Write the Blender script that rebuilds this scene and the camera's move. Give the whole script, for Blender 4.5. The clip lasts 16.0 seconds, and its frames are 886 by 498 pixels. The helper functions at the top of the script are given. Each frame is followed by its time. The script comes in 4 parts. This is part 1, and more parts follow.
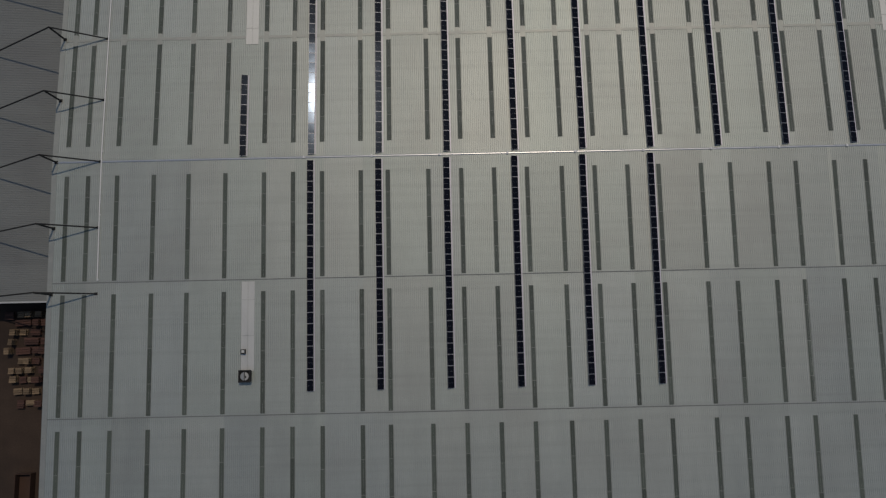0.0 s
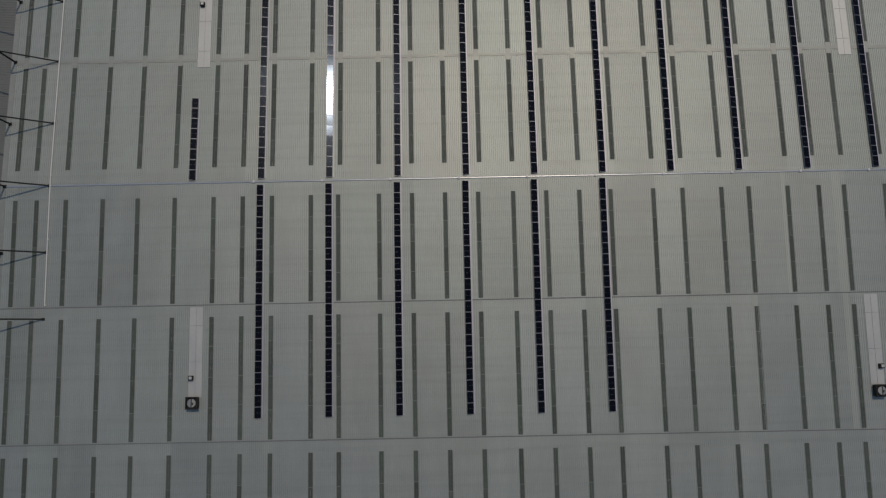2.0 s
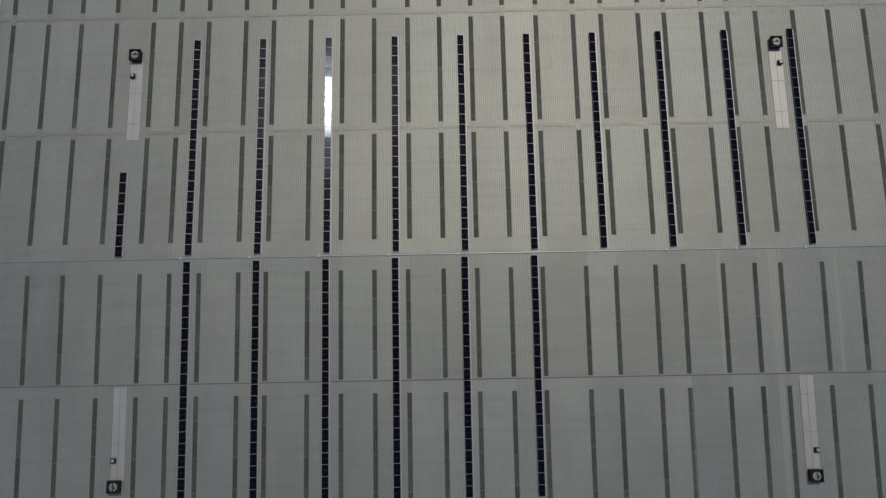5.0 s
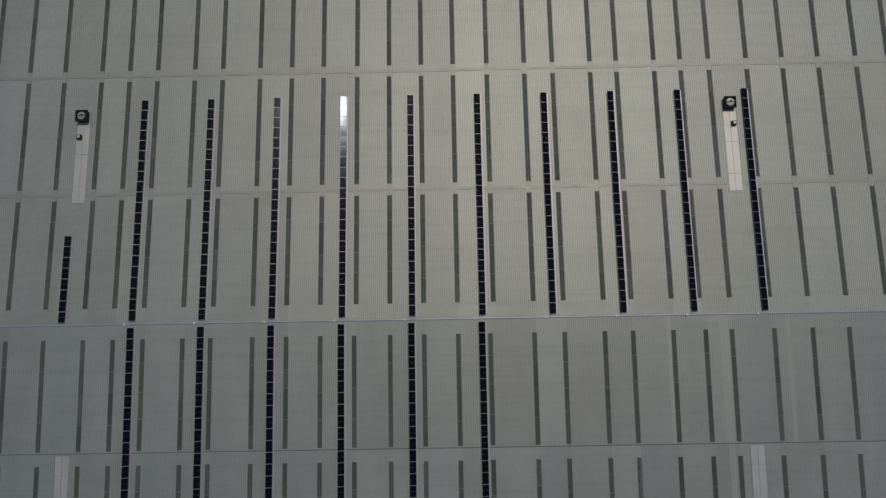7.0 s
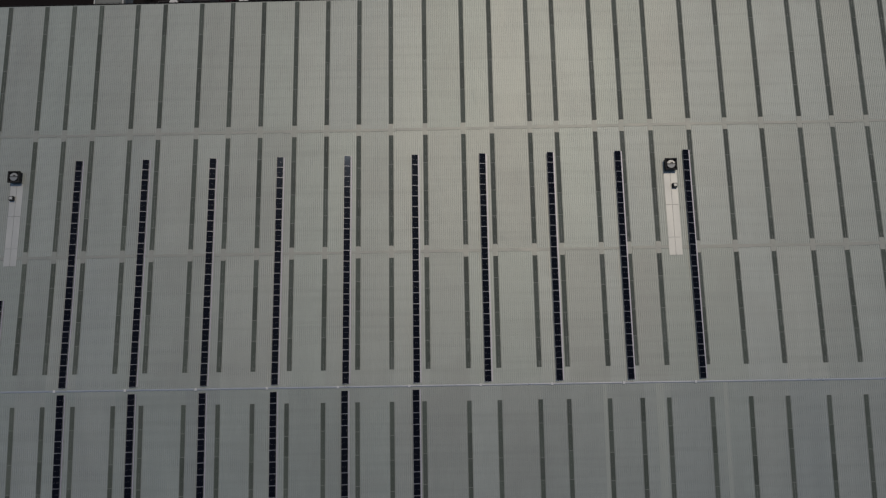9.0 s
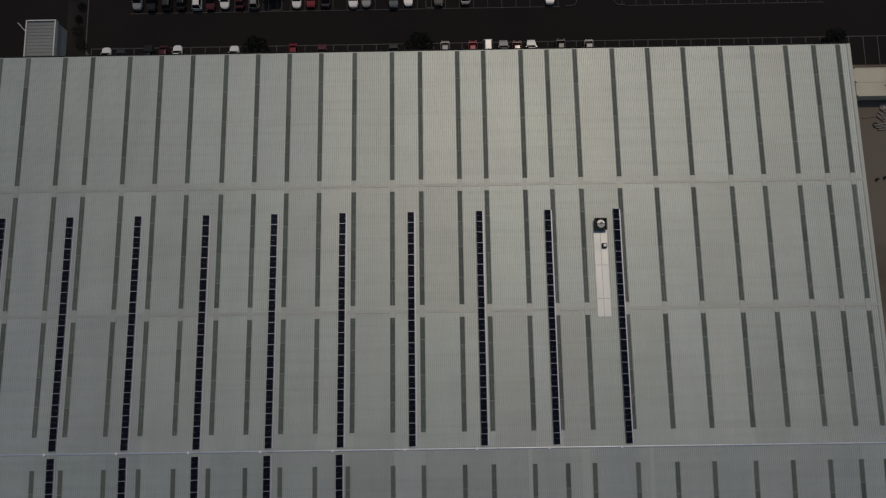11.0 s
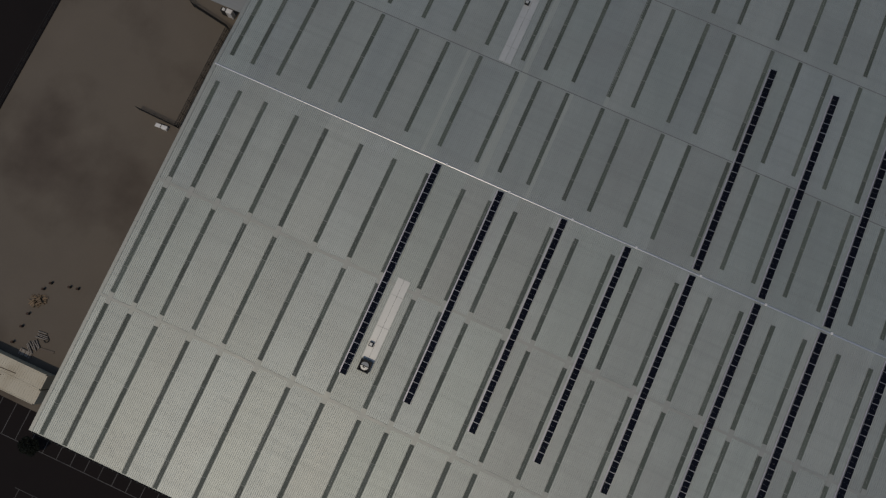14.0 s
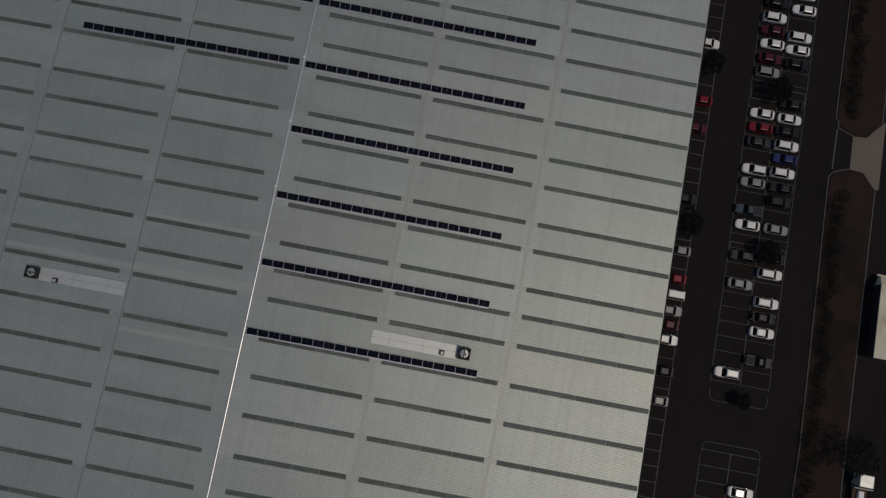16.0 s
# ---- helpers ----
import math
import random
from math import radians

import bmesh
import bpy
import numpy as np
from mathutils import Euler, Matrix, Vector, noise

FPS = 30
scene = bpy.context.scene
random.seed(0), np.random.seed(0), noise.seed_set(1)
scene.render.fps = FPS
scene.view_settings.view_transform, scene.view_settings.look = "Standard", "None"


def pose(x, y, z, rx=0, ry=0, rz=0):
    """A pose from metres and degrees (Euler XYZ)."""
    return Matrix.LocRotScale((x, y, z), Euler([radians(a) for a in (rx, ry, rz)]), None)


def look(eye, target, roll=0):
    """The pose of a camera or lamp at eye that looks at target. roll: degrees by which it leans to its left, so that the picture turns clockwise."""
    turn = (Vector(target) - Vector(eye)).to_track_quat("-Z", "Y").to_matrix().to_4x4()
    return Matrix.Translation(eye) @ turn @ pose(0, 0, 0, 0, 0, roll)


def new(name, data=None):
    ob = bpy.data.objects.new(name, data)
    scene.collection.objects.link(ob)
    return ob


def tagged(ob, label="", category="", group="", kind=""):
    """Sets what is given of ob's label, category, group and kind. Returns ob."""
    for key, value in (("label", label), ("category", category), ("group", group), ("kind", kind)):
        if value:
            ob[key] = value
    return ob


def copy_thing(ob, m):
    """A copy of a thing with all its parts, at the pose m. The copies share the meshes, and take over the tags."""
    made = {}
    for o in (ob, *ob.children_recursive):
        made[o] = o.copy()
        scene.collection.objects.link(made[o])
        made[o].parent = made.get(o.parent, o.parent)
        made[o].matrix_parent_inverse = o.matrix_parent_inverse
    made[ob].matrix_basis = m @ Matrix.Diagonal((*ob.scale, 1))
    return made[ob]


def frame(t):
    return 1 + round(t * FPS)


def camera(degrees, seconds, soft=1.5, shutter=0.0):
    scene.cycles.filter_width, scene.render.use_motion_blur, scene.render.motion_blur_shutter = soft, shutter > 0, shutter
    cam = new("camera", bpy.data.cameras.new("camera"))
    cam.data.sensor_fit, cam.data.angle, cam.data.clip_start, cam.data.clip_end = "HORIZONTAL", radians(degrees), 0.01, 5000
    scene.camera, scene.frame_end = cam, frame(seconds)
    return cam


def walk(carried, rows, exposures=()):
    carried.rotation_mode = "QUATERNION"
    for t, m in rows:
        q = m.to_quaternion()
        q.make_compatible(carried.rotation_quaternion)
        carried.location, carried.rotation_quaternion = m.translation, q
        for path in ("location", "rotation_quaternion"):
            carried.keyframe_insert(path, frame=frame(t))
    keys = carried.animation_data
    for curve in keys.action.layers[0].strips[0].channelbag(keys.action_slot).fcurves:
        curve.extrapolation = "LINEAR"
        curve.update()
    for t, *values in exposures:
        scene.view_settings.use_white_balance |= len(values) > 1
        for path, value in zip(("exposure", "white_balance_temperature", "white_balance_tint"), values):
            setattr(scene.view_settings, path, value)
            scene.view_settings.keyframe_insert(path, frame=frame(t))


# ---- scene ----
cam = camera(65.48, 16.0, soft=1.3)
PATH = [
    (0.0, pose(31.30, -29.41, 117.52, 7.85, 0.19, -1.24)),
    (0.5, pose(33.40, -28.80, 117.47, 7.82, 0.21, -1.21)),
    (1.0, pose(35.39, -27.95, 117.42, 7.83, 0.22, -1.17)),
    (1.5, pose(37.31, -26.87, 117.38, 7.85, 0.21, -1.15)),
    (2.0, pose(39.18, -25.59, 117.34, 7.89, 0.20, -1.12)),
    (2.5, pose(41.03, -24.10, 117.30, 7.95, 0.19, -1.10)),
    (3.0, pose(42.88, -22.44, 117.27, 8.01, 0.19, -1.08)),
    (3.5, pose(44.74, -20.62, 117.24, 8.08, 0.20, -1.06)),
    (4.0, pose(46.65, -18.64, 117.21, 8.15, 0.24, -1.05)),
    (6.5, pose(57.13, -7.13, 117.11, 8.44, 0.59, -0.99)),
    (7.0, pose(59.47, -4.61, 117.10, 8.46, 0.65, -0.98)),
    (7.5, pose(61.89, -2.05, 117.09, 8.46, 0.69, -0.97)),
    (8.0, pose(64.39, 0.52, 117.08, 8.43, 0.70, -0.95)),
    (8.5, pose(66.97, 3.09, 117.08, 8.38, 0.69, -0.94)),
    (9.0, pose(69.62, 5.64, 117.08, 8.31, 0.66, -0.93)),
    (11.3, pose(82.23, 16.65, 117.12, 8.11, 0.33, -0.83)),
    (11.5, pose(83.33, 17.52, 117.13, 8.18, 0.29, -0.82)),
    (11.8, pose(84.96, 18.78, 117.14, 8.13, 0.24, -4.02)),
    (12.0, pose(86.04, 19.59, 117.14, 8.14, 0.14, -10.96)),
    (12.2, pose(87.10, 20.39, 117.15, 8.06, -0.05, -25.20)),
    (12.5, pose(88.68, 21.53, 117.16, 8.18, -0.24, -47.06)),
    (13.0, pose(91.22, 23.31, 117.19, 8.15, -0.35, -84.66)),
    (13.5, pose(93.63, 24.91, 117.22, 8.06, -0.34, -121.65)),
    (14.0, pose(95.87, 26.31, 117.24, 7.82, -0.36, -155.80)),
    (14.5, pose(97.91, 27.50, 117.28, 7.62, -0.47, -187.45)),
    (15.0, pose(99.71, 28.45, 117.31, 7.48, -0.50, -216.88)),
    (15.5, pose(101.22, 29.16, 117.35, 7.21, -0.52, -243.04)),
    (15.8, pose(101.97, 29.45, 117.38, 7.07, -0.43, -254.97)),
    (16.0, pose(102.40, 29.59, 117.39, 6.98, -0.34, -259.37)),
]
walk(cam, PATH, [(0.0, -0.80), (16.0, -0.80)])

# ---- light: high sun to the north-north-east, thin sky ----
SUN = Vector((0.125, 0.40, 0.91)).normalized()
world = bpy.data.worlds.new("world")
scene.world = world
world.use_nodes = True
wn = world.node_tree.nodes
sky = wn.new("ShaderNodeTexSky")
sky.sky_type = "NISHITA"
sky.sun_disc = False
sky.sun_elevation = math.asin(SUN.z)
sky.sun_rotation = math.atan2(SUN.x, SUN.y)
sky.air_density = 1.2
sky.dust_density = 1.1
world.node_tree.links.new(sky.outputs[0], wn["Background"].inputs[0])
wn["Background"].inputs[1].default_value = 0.090
sun_data = bpy.data.lights.new("sun", "SUN")
sun_data.energy = 1.9
sun_data.angle = radians(0.6)
sun_data.color = (1.0, 0.85, 0.69)
sun = new("sun", sun_data)
sun.matrix_world = look((60, 60, 150), Vector((60, 60, 150)) - SUN)


# ---- materials ----
def mat(name, color, rough=0.6, metal=0.0, vary=0.12, scale=1.5, stretch=(1, 1, 1), grain=40.0, bump=0.02,
        stain=None, stain_scale=0.15, stain_amount=0.3, per_object=0.0, spec=0.5, rough_vary=0.1, coat=0.0, cross=0.0):
    """Two scales of noise on the colour, one on the gloss, fine relief, and an optional stain."""
    m = bpy.data.materials.new(name)
    m.use_nodes = True
    nt = m.node_tree
    n, l = nt.nodes, nt.links
    b = n["Principled BSDF"]
    geo = n.new("ShaderNodeNewGeometry")
    mp = n.new("ShaderNodeMapping")
    mp.inputs["Scale"].default_value = stretch
    l.new(geo.outputs["Position"], mp.inputs["Vector"])

    def noise_node(s, detail=4.0, vec=None):
        k = n.new("ShaderNodeTexNoise")
        k.inputs["Scale"].default_value = s
        k.inputs["Detail"].default_value = detail
        l.new(vec or mp.outputs[0], k.inputs["Vector"])
        return k

    def mix(a, fac, colour=None, dark=None):
        x = n.new("ShaderNodeMix")
        x.data_type = "RGBA"
        l.new(fac, x.inputs["Factor"])
        if a is None:
            x.inputs["A"].default_value = (*dark, 1)
        else:
            l.new(a, x.inputs["A"])
        x.inputs["B"].default_value = (*colour, 1)
        return x.outputs["Result"]

    lo = [c * (1 - vary) for c in color]
    hi = [min(1, c * (1 + vary)) for c in color]
    big = noise_node(scale)
    col = mix(None, big.outputs[0], hi, lo)
    fine = noise_node(grain, 2.0)
    ramp = n.new("ShaderNodeMapRange")
    ramp.inputs["From Min"].default_value, ramp.inputs["From Max"].default_value = 0.35, 0.75
    ramp.inputs["To Max"].default_value = 0.35
    l.new(fine.outputs[0], ramp.inputs["Value"])
    col = mix(col, ramp.outputs[0], [c * (1 - 1.6 * vary) for c in color])
    if stain:
        st = noise_node(stain_scale, 6.0, geo.outputs["Position"])
        r2 = n.new("ShaderNodeMapRange")
        r2.inputs["From Min"].default_value, r2.inputs["From Max"].default_value = 0.48, 0.72
        r2.inputs["To Max"].default_value = stain_amount
        l.new(st.outputs[0], r2.inputs["Value"])
        col = mix(col, r2.outputs[0], stain)
    if cross:
        mp2 = n.new("ShaderNodeMapping")
        mp2.inputs["Scale"].default_value = (0.05, 1.3, 1.0)
        l.new(geo.outputs["Position"], mp2.inputs["Vector"])
        band = noise_node(1.0, 3.0, mp2.outputs[0])
        r4 = n.new("ShaderNodeMapRange")
        r4.inputs["From Min"].default_value, r4.inputs["From Max"].default_value = 0.45, 0.75
        r4.inputs["To Max"].default_value = cross * 3
        l.new(band.outputs[0], r4.inputs["Value"])
        col = mix(col, r4.outputs[0], [c * 0.8 for c in color])
    if per_object:
        oi = n.new("ShaderNodeObjectInfo")
        r3 = n.new("ShaderNodeMapRange")
        r3.inputs["To Min"].default_value, r3.inputs["To Max"].default_value = 1 - per_object, 1 + per_object
        l.new(oi.outputs["Random"], r3.inputs["Value"])
        hs = n.new("ShaderNodeHueSaturation")
        l.new(r3.outputs[0], hs.inputs["Value"])
        l.new(col, hs.inputs["Color"])
        col = hs.outputs[0]
    l.new(col, b.inputs["Base Color"])
    rr = n.new("ShaderNodeMapRange")
    rr.inputs["To Min"].default_value = max(0.03, rough - rough_vary)
    rr.inputs["To Max"].default_value = min(1, rough + rough_vary)
    l.new(big.outputs[0], rr.inputs["Value"])
    l.new(rr.outputs[0], b.inputs["Roughness"])
    b.inputs["Metallic"].default_value = metal
    b.inputs["Specular IOR Level"].default_value = spec
    b.inputs["Coat Weight"].default_value = coat
    b.inputs["Coat Roughness"].default_value = 0.08
    if bump:
        bp = n.new("ShaderNodeBump")
        bp.inputs["Strength"].default_value = 0.4
        bp.inputs["Distance"].default_value = bump
        l.new(fine.outputs[0], bp.inputs["Height"])
        l.new(bp.outputs[0], b.inputs["Normal"])
    return m


M_ROOF = mat("roof_metal", (0.412, 0.444, 0.414), 0.55, 0.66, 0.11, 0.5, (1.0, 0.12, 1.0), 5.0, 0.004,
             (0.35, 0.362, 0.338), 0.12, 0.4, 0.06, rough_vary=0.04, cross=0.16)
ROOF_TINTS = [M_ROOF] + [mat("roof_metal_" + nm, c, 0.55, 0.66, 0.11, 0.5, (1.0, 0.12, 1.0), 5.0, 0.004,
                        (0.35, 0.362, 0.338), 0.12, 0.4, 0.06, rough_vary=0.04, cross=0.16)
                        for nm, c in (("greenish", (0.408, 0.445, 0.412)), ("bluish", (0.409, 0.443, 0.419)), ("warm", (0.416, 0.444, 0.412)))]
M_ROOFN = mat("roof_metal_newer", (0.445, 0.475, 0.432), 0.55, 0.62, 0.07, 0.5, (1.0, 0.12, 1.0), 5.0, 0.004, rough_vary=0.04)
M_LAP = mat("lap_metal", (0.35, 0.367, 0.336), 0.57, 0.66, 0.14, 0.7, (0.5, 1, 1), 4.0, 0.004, (0.36, 0.36, 0.34), 0.4, 0.5)
M_JOINT_SHADE = mat("lap_shadow_gap", (0.17, 0.18, 0.175), 0.8, 0.0, 0.2, 1.0)
M_CAP = mat("ridge_metal", (0.64, 0.64, 0.63), 0.30, 0.75, 0.08, 0.6, (0.3, 1, 1), 6.0, 0.004, (0.5, 0.5, 0.5), 0.5, 0.3)
M_FLASH = mat("flashing_white", (0.56, 0.57, 0.54), 0.5, 0.5, 0.08, 0.8, (1, 0.3, 1), 5.0, 0.003, (0.5, 0.5, 0.47), 0.5, 0.4)
M_SKY = mat("skylight_sheet", (0.088, 0.106, 0.088), 0.55, 0.0, 0.18, 0.6, (1, 0.15, 1), 5.0, 0.004, (0.11, 0.12, 0.11), 0.3,
            0.5, 0.20, spec=0.3)
M_SKYJ = mat("skylight_joint", (0.30, 0.31, 0.29), 0.6, 0.2, 0.15)
M_CELL = mat("solar_glass", (0.005, 0.005, 0.007), 0.11, 0.0, 0.2, 0.8, bump=0.0, per_object=0.2, spec=0.22, rough_vary=0.02)
M_CELL.node_tree.nodes["Principled BSDF"].inputs["Specular Tint"].default_value = (0.55, 0.72, 1.0, 1)
M_FRAME = mat("panel_frame", (0.42, 0.43, 0.46), 0.45, 0.6, 0.1, 2.0)
M_RAIL = mat("rail_aluminium", (0.52, 0.51, 0.57), 0.5, 0.5, 0.1, 1.0)
M_DARK = mat("dark_steel", (0.016, 0.016, 0.015), 0.8, 0.0, 0.25, 2.0)
M_FANIN = mat("fan_flap", (0.36, 0.37, 0.36), 0.45, 0.5, 0.12, 3.0)
M_PIPE = mat("white_pipe", (0.72, 0.72, 0.70), 0.4, 0.0, 0.08, 1.0)
M_ANNEX = mat("annex_metal", (0.212, 0.224, 0.212), 0.6, 0.35, 0.1, 0.5, (0.06, 1, 1), 3.0, 0.004, (0.14, 0.14, 0.14), 0.1, 0.4, 0.04)
M_CANOPY = mat("canopy_metal", (0.27, 0.28, 0.27), 0.6, 0.3, 0.08, 0.4, (0.2, 1, 1), 3.0, 0.004, (0.2, 0.2, 0.2), 0.2, 0.4, 0.04)
M_WALL = mat("wall_cladding", (0.30, 0.31, 0.31), 0.6, 0.2, 0.1, 0.6)
M_ASPH = mat("asphalt", (0.0142, 0.0115, 0.0113), 0.9, 0.0, 0.22, 0.25, (1, 1, 1), 9.0, 0.01, (0.008, 0.007, 0.0076), 0.05, 0.7, spec=0.12)
M_YARD = mat("yard_concrete", (0.143, 0.122, 0.096), 0.85, 0.0, 0.14, 0.15, (1, 1, 1), 6.0, 0.01, (0.066, 0.051, 0.040), 0.06, 0.85,
             0.06, spec=0.25)
M_DIRT = mat("yard_dirt", (0.058, 0.041, 0.031), 0.95, 0.0, 0.4, 0.3, (1, 1, 1), 5.0, 0.03, (0.025, 0.020, 0.018), 0.09, 0.9, spec=0.2)
M_MULCH = mat("mulch_bed", (0.024, 0.0145, 0.0110), 0.95, 0.0, 0.4, 0.4, (1, 1, 1), 8.0, 0.03, (0.006, 0.006, 0.005), 0.12, 0.85, spec=0.2)
M_SOIL = mat("dark_soil", (0.0150, 0.0128, 0.0122), 0.95, 0.0, 0.4, 0.35, (1, 1, 1), 8.0, 0.03, (0.032, 0.029, 0.027), 0.2, 0.7, spec=0.2)
M_KERB = mat("kerb_concrete", (0.068, 0.065, 0.063), 0.8, 0.0, 0.25, 1.0)
M_WALKC = mat("path_concrete", (0.135, 0.112, 0.088), 0.85, 0.0, 0.2, 0.4, stain=(0.06, 0.05, 0.04), stain_scale=0.3)
M_LINE = mat("worn_line_paint", (0.092, 0.090, 0.088), 0.8, 0.0, 0.45, 0.8, (1, 1, 1), 7.0, 0.0, (0.025, 0.024, 0.024), 0.5, 0.9)
M_LEAF = mat("leaf_dark", (0.010, 0.013, 0.008), 0.7, 0.0, 0.4, 1.2, per_object=0.2, spec=0.25)
M_BARK = mat("bark", (0.03, 0.022, 0.016), 0.9, 0.0, 0.3, 3.0)
M_CONT = mat("container_cream", (0.52, 0.48, 0.37), 0.6, 0.0, 0.10, 0.5, (1, 1, 1), 5.0, 0.004, (0.30, 0.25, 0.16), 0.25, 0.5)
M_TRAIL = mat("trailer_cream", (0.55, 0.52, 0.38), 0.6, 0.0, 0.1, 0.5, (1, 1, 1), 4.0, 0.004, (0.20, 0.15, 0.09), 0.3, 0.45)
M_RUST = mat("rust", (0.06, 0.032, 0.02), 0.85, 0.1, 0.4, 1.5)
M_WOOD = mat("pallet_wood", (0.19, 0.135, 0.08), 0.8, 0.0, 0.25, 2.0, per_object=0.35)
M_WOODD = mat("old_timber", (0.075, 0.036, 0.026), 0.85, 0.0, 0.3, 2.0, per_object=0.35)
M_SCRAP = mat("scrap_steel", (0.27, 0.245, 0.215), 0.7, 0.1, 0.3, 2.0)
M_WHITE = mat("white_plastic", (0.70, 0.70, 0.68), 0.5, 0.0, 0.06, 1.0)
M_GLASS = mat("car_glass", (0.004, 0.004, 0.005), 0.12, 0.0, 0.1, 1.0, bump=0.0, rough_vary=0.02, spec=0.12)
M_TYRE = mat("tyre_rubber", (0.010, 0.010, 0.010), 0.9, 0.0, 0.2, 5.0)
M_RIM = mat("rim_alloy", (0.25, 0.25, 0.26), 0.35, 0.8, 0.1, 5.0)
M_LAMP = mat("lamp_clear", (0.16, 0.17, 0.18), 0.3, 0.3, 0.1, 5.0)
M_TAIL = mat("lamp_red", (0.09, 0.006, 0.006), 0.25, 0.0, 0.1, 5.0)
PAINT = {k: mat("car_paint_" + k, c, 0.38, 0.1, 0.05, 0.8, bump=0.0, coat=0.15, spec=0.3, rough_vary=0.05) for k, c in {
    "white": (0.66, 0.65, 0.62), "silver": (0.22, 0.22, 0.215), "grey": (0.026, 0.027, 0.028), "black": (0.006, 0.006, 0.0065),
    "red": (0.15, 0.003, 0.012), "maroon": (0.055, 0.003, 0.009), "blue": (0.012, 0.022, 0.10), "slate": (0.035, 0.05, 0.065)}.items()}


# ---- mesh helpers ----
def part(name, bm, material, parent=None, label=""):
    me = bpy.data.meshes.new(name)
    bm.normal_update()
    bm.to_mesh(me)
    bm.free()
    for m in (material if isinstance(material, (list, tuple)) else [material]):
        me.materials.append(m)
    ob = new(name, me)
    if parent is not None:
        ob.parent = parent
    if label:
        tagged(ob, label)
    return ob


def share(name, me, parent, m):
    ob = new(name, me)
    ob.parent = parent
    ob.matrix_basis = m
    return ob


def box(bm, x0, y0, z0, x1, y1, z1, mi=0):
    v = [bm.verts.new(p) for p in ((x0, y0, z0), (x1, y0, z0), (x1, y1, z0), (x0, y1, z0),
                                   (x0, y0, z1), (x1, y0, z1), (x1, y1, z1), (x0, y1, z1))]
    for f in ((3, 2, 1, 0), (4, 5, 6, 7), (0, 1, 5, 4), (1, 2, 6, 5), (2, 3, 7, 6), (3, 0, 4, 7)):
        bm.faces.new([v[i] for i in f]).material_index = mi
    return v


def boxes(*bs):
    bm = bmesh.new()
    for b in bs:
        box(bm, *b)
    return bm


def bevelled(bm, width=0.03, seg=1):
    bmesh.ops.bevel(bm, geom=bm.edges[:], offset=width, segments=seg, affect="EDGES", profile=0.6)
    return bm


def tube(bm, a, b, r0, r1=None, n=8, mi=0):
    a, b = Vector(a), Vector(b)
    r1 = r0 if r1 is None else r1
    q = (b - a).to_track_quat("Z", "Y")
    rings = []
    for c, r in ((a, r0), (b, r1)):
        rings.append([bm.verts.new(c + q @ Vector((r * math.cos(t), r * math.sin(t), 0)))
                      for t in (2 * math.pi * i / n for i in range(n))])
    for i in range(n):
        bm.faces.new((rings[0][i], rings[0][(i + 1) % n], rings[1][(i + 1) % n], rings[1][i])).material_index = mi
    bm.faces.new(rings[0][::-1]).material_index = mi
    bm.faces.new(rings[1]).material_index = mi
    return bm


def empty(name, x=0, y=0, z=0):
    ob = new(name)
    ob.matrix_basis = pose(x, y, z)
    return ob


# ---- ground ----
def slab(name, x0, y0, x1, y1, z, material, label, category, thick=0.3, kind="structure"):
    bm = boxes((x0, y0, z - thick, x1, y1, z))
    ob = part(name, bm, material)
    return tagged(ob, label, category, kind=kind)


slab("ground", -2500, -2500, 2500, 2500, 0.0, M_ASPH, "dark weathered asphalt ground around the warehouse", "ground", 1.0)

# ---- the warehouse ----
RIDGE_Y, RIDGE_Z, SLOPE = 0.33, 11.556, 0.0283
XW, XE, YN, YS = -30.0, 146.9, 63.5, -63.5
PITCH = 0.305


def roof_z(y):
    return RIDGE_Z - SLOPE * abs(y - RIDGE_Y)


warehouse = tagged(empty("warehouse", 58, 0, 0), "large low-pitched industrial warehouse with grey ribbed metal roof", "warehouse")
BASE = Matrix.Translation((-58, 0, 0))


def wh(name, bm, material, label=""):
    ob = part(name, bm, material, warehouse, label)
    ob.matrix_basis = BASE
    return ob


ZE = roof_z(YN) - 0.12
for b in ((XW + 0.1, YN - 0.5, 0, XE - 0.1, YN - 0.2, ZE), (XW + 0.1, YS + 0.2, 0, XE - 0.1, YS + 0.5, ZE)):
    wh("wall", boxes(b), M_WALL, "grey metal wall cladding")
for x0 in (XW + 0.1, XE - 0.4):
    bm = bmesh.new()
    prof = [(YS + 0.5, 0), (YN - 0.5, 0), (YN - 0.5, ZE), (RIDGE_Y, RIDGE_Z - 0.12), (YS + 0.5, ZE)]
    a = [bm.verts.new((x0, y, z)) for y, z in prof]
    c = [bm.verts.new((x0 + 0.3, y, z)) for y, z in prof]
    bm.faces.new(a[::-1])
    bm.faces.new(c)
    for i in range(5):
        bm.faces.new((a[i], a[(i + 1) % 5], c[(i + 1) % 5], c[i]))
    wh("wall", bm, M_WALL, "grey metal gable wall")

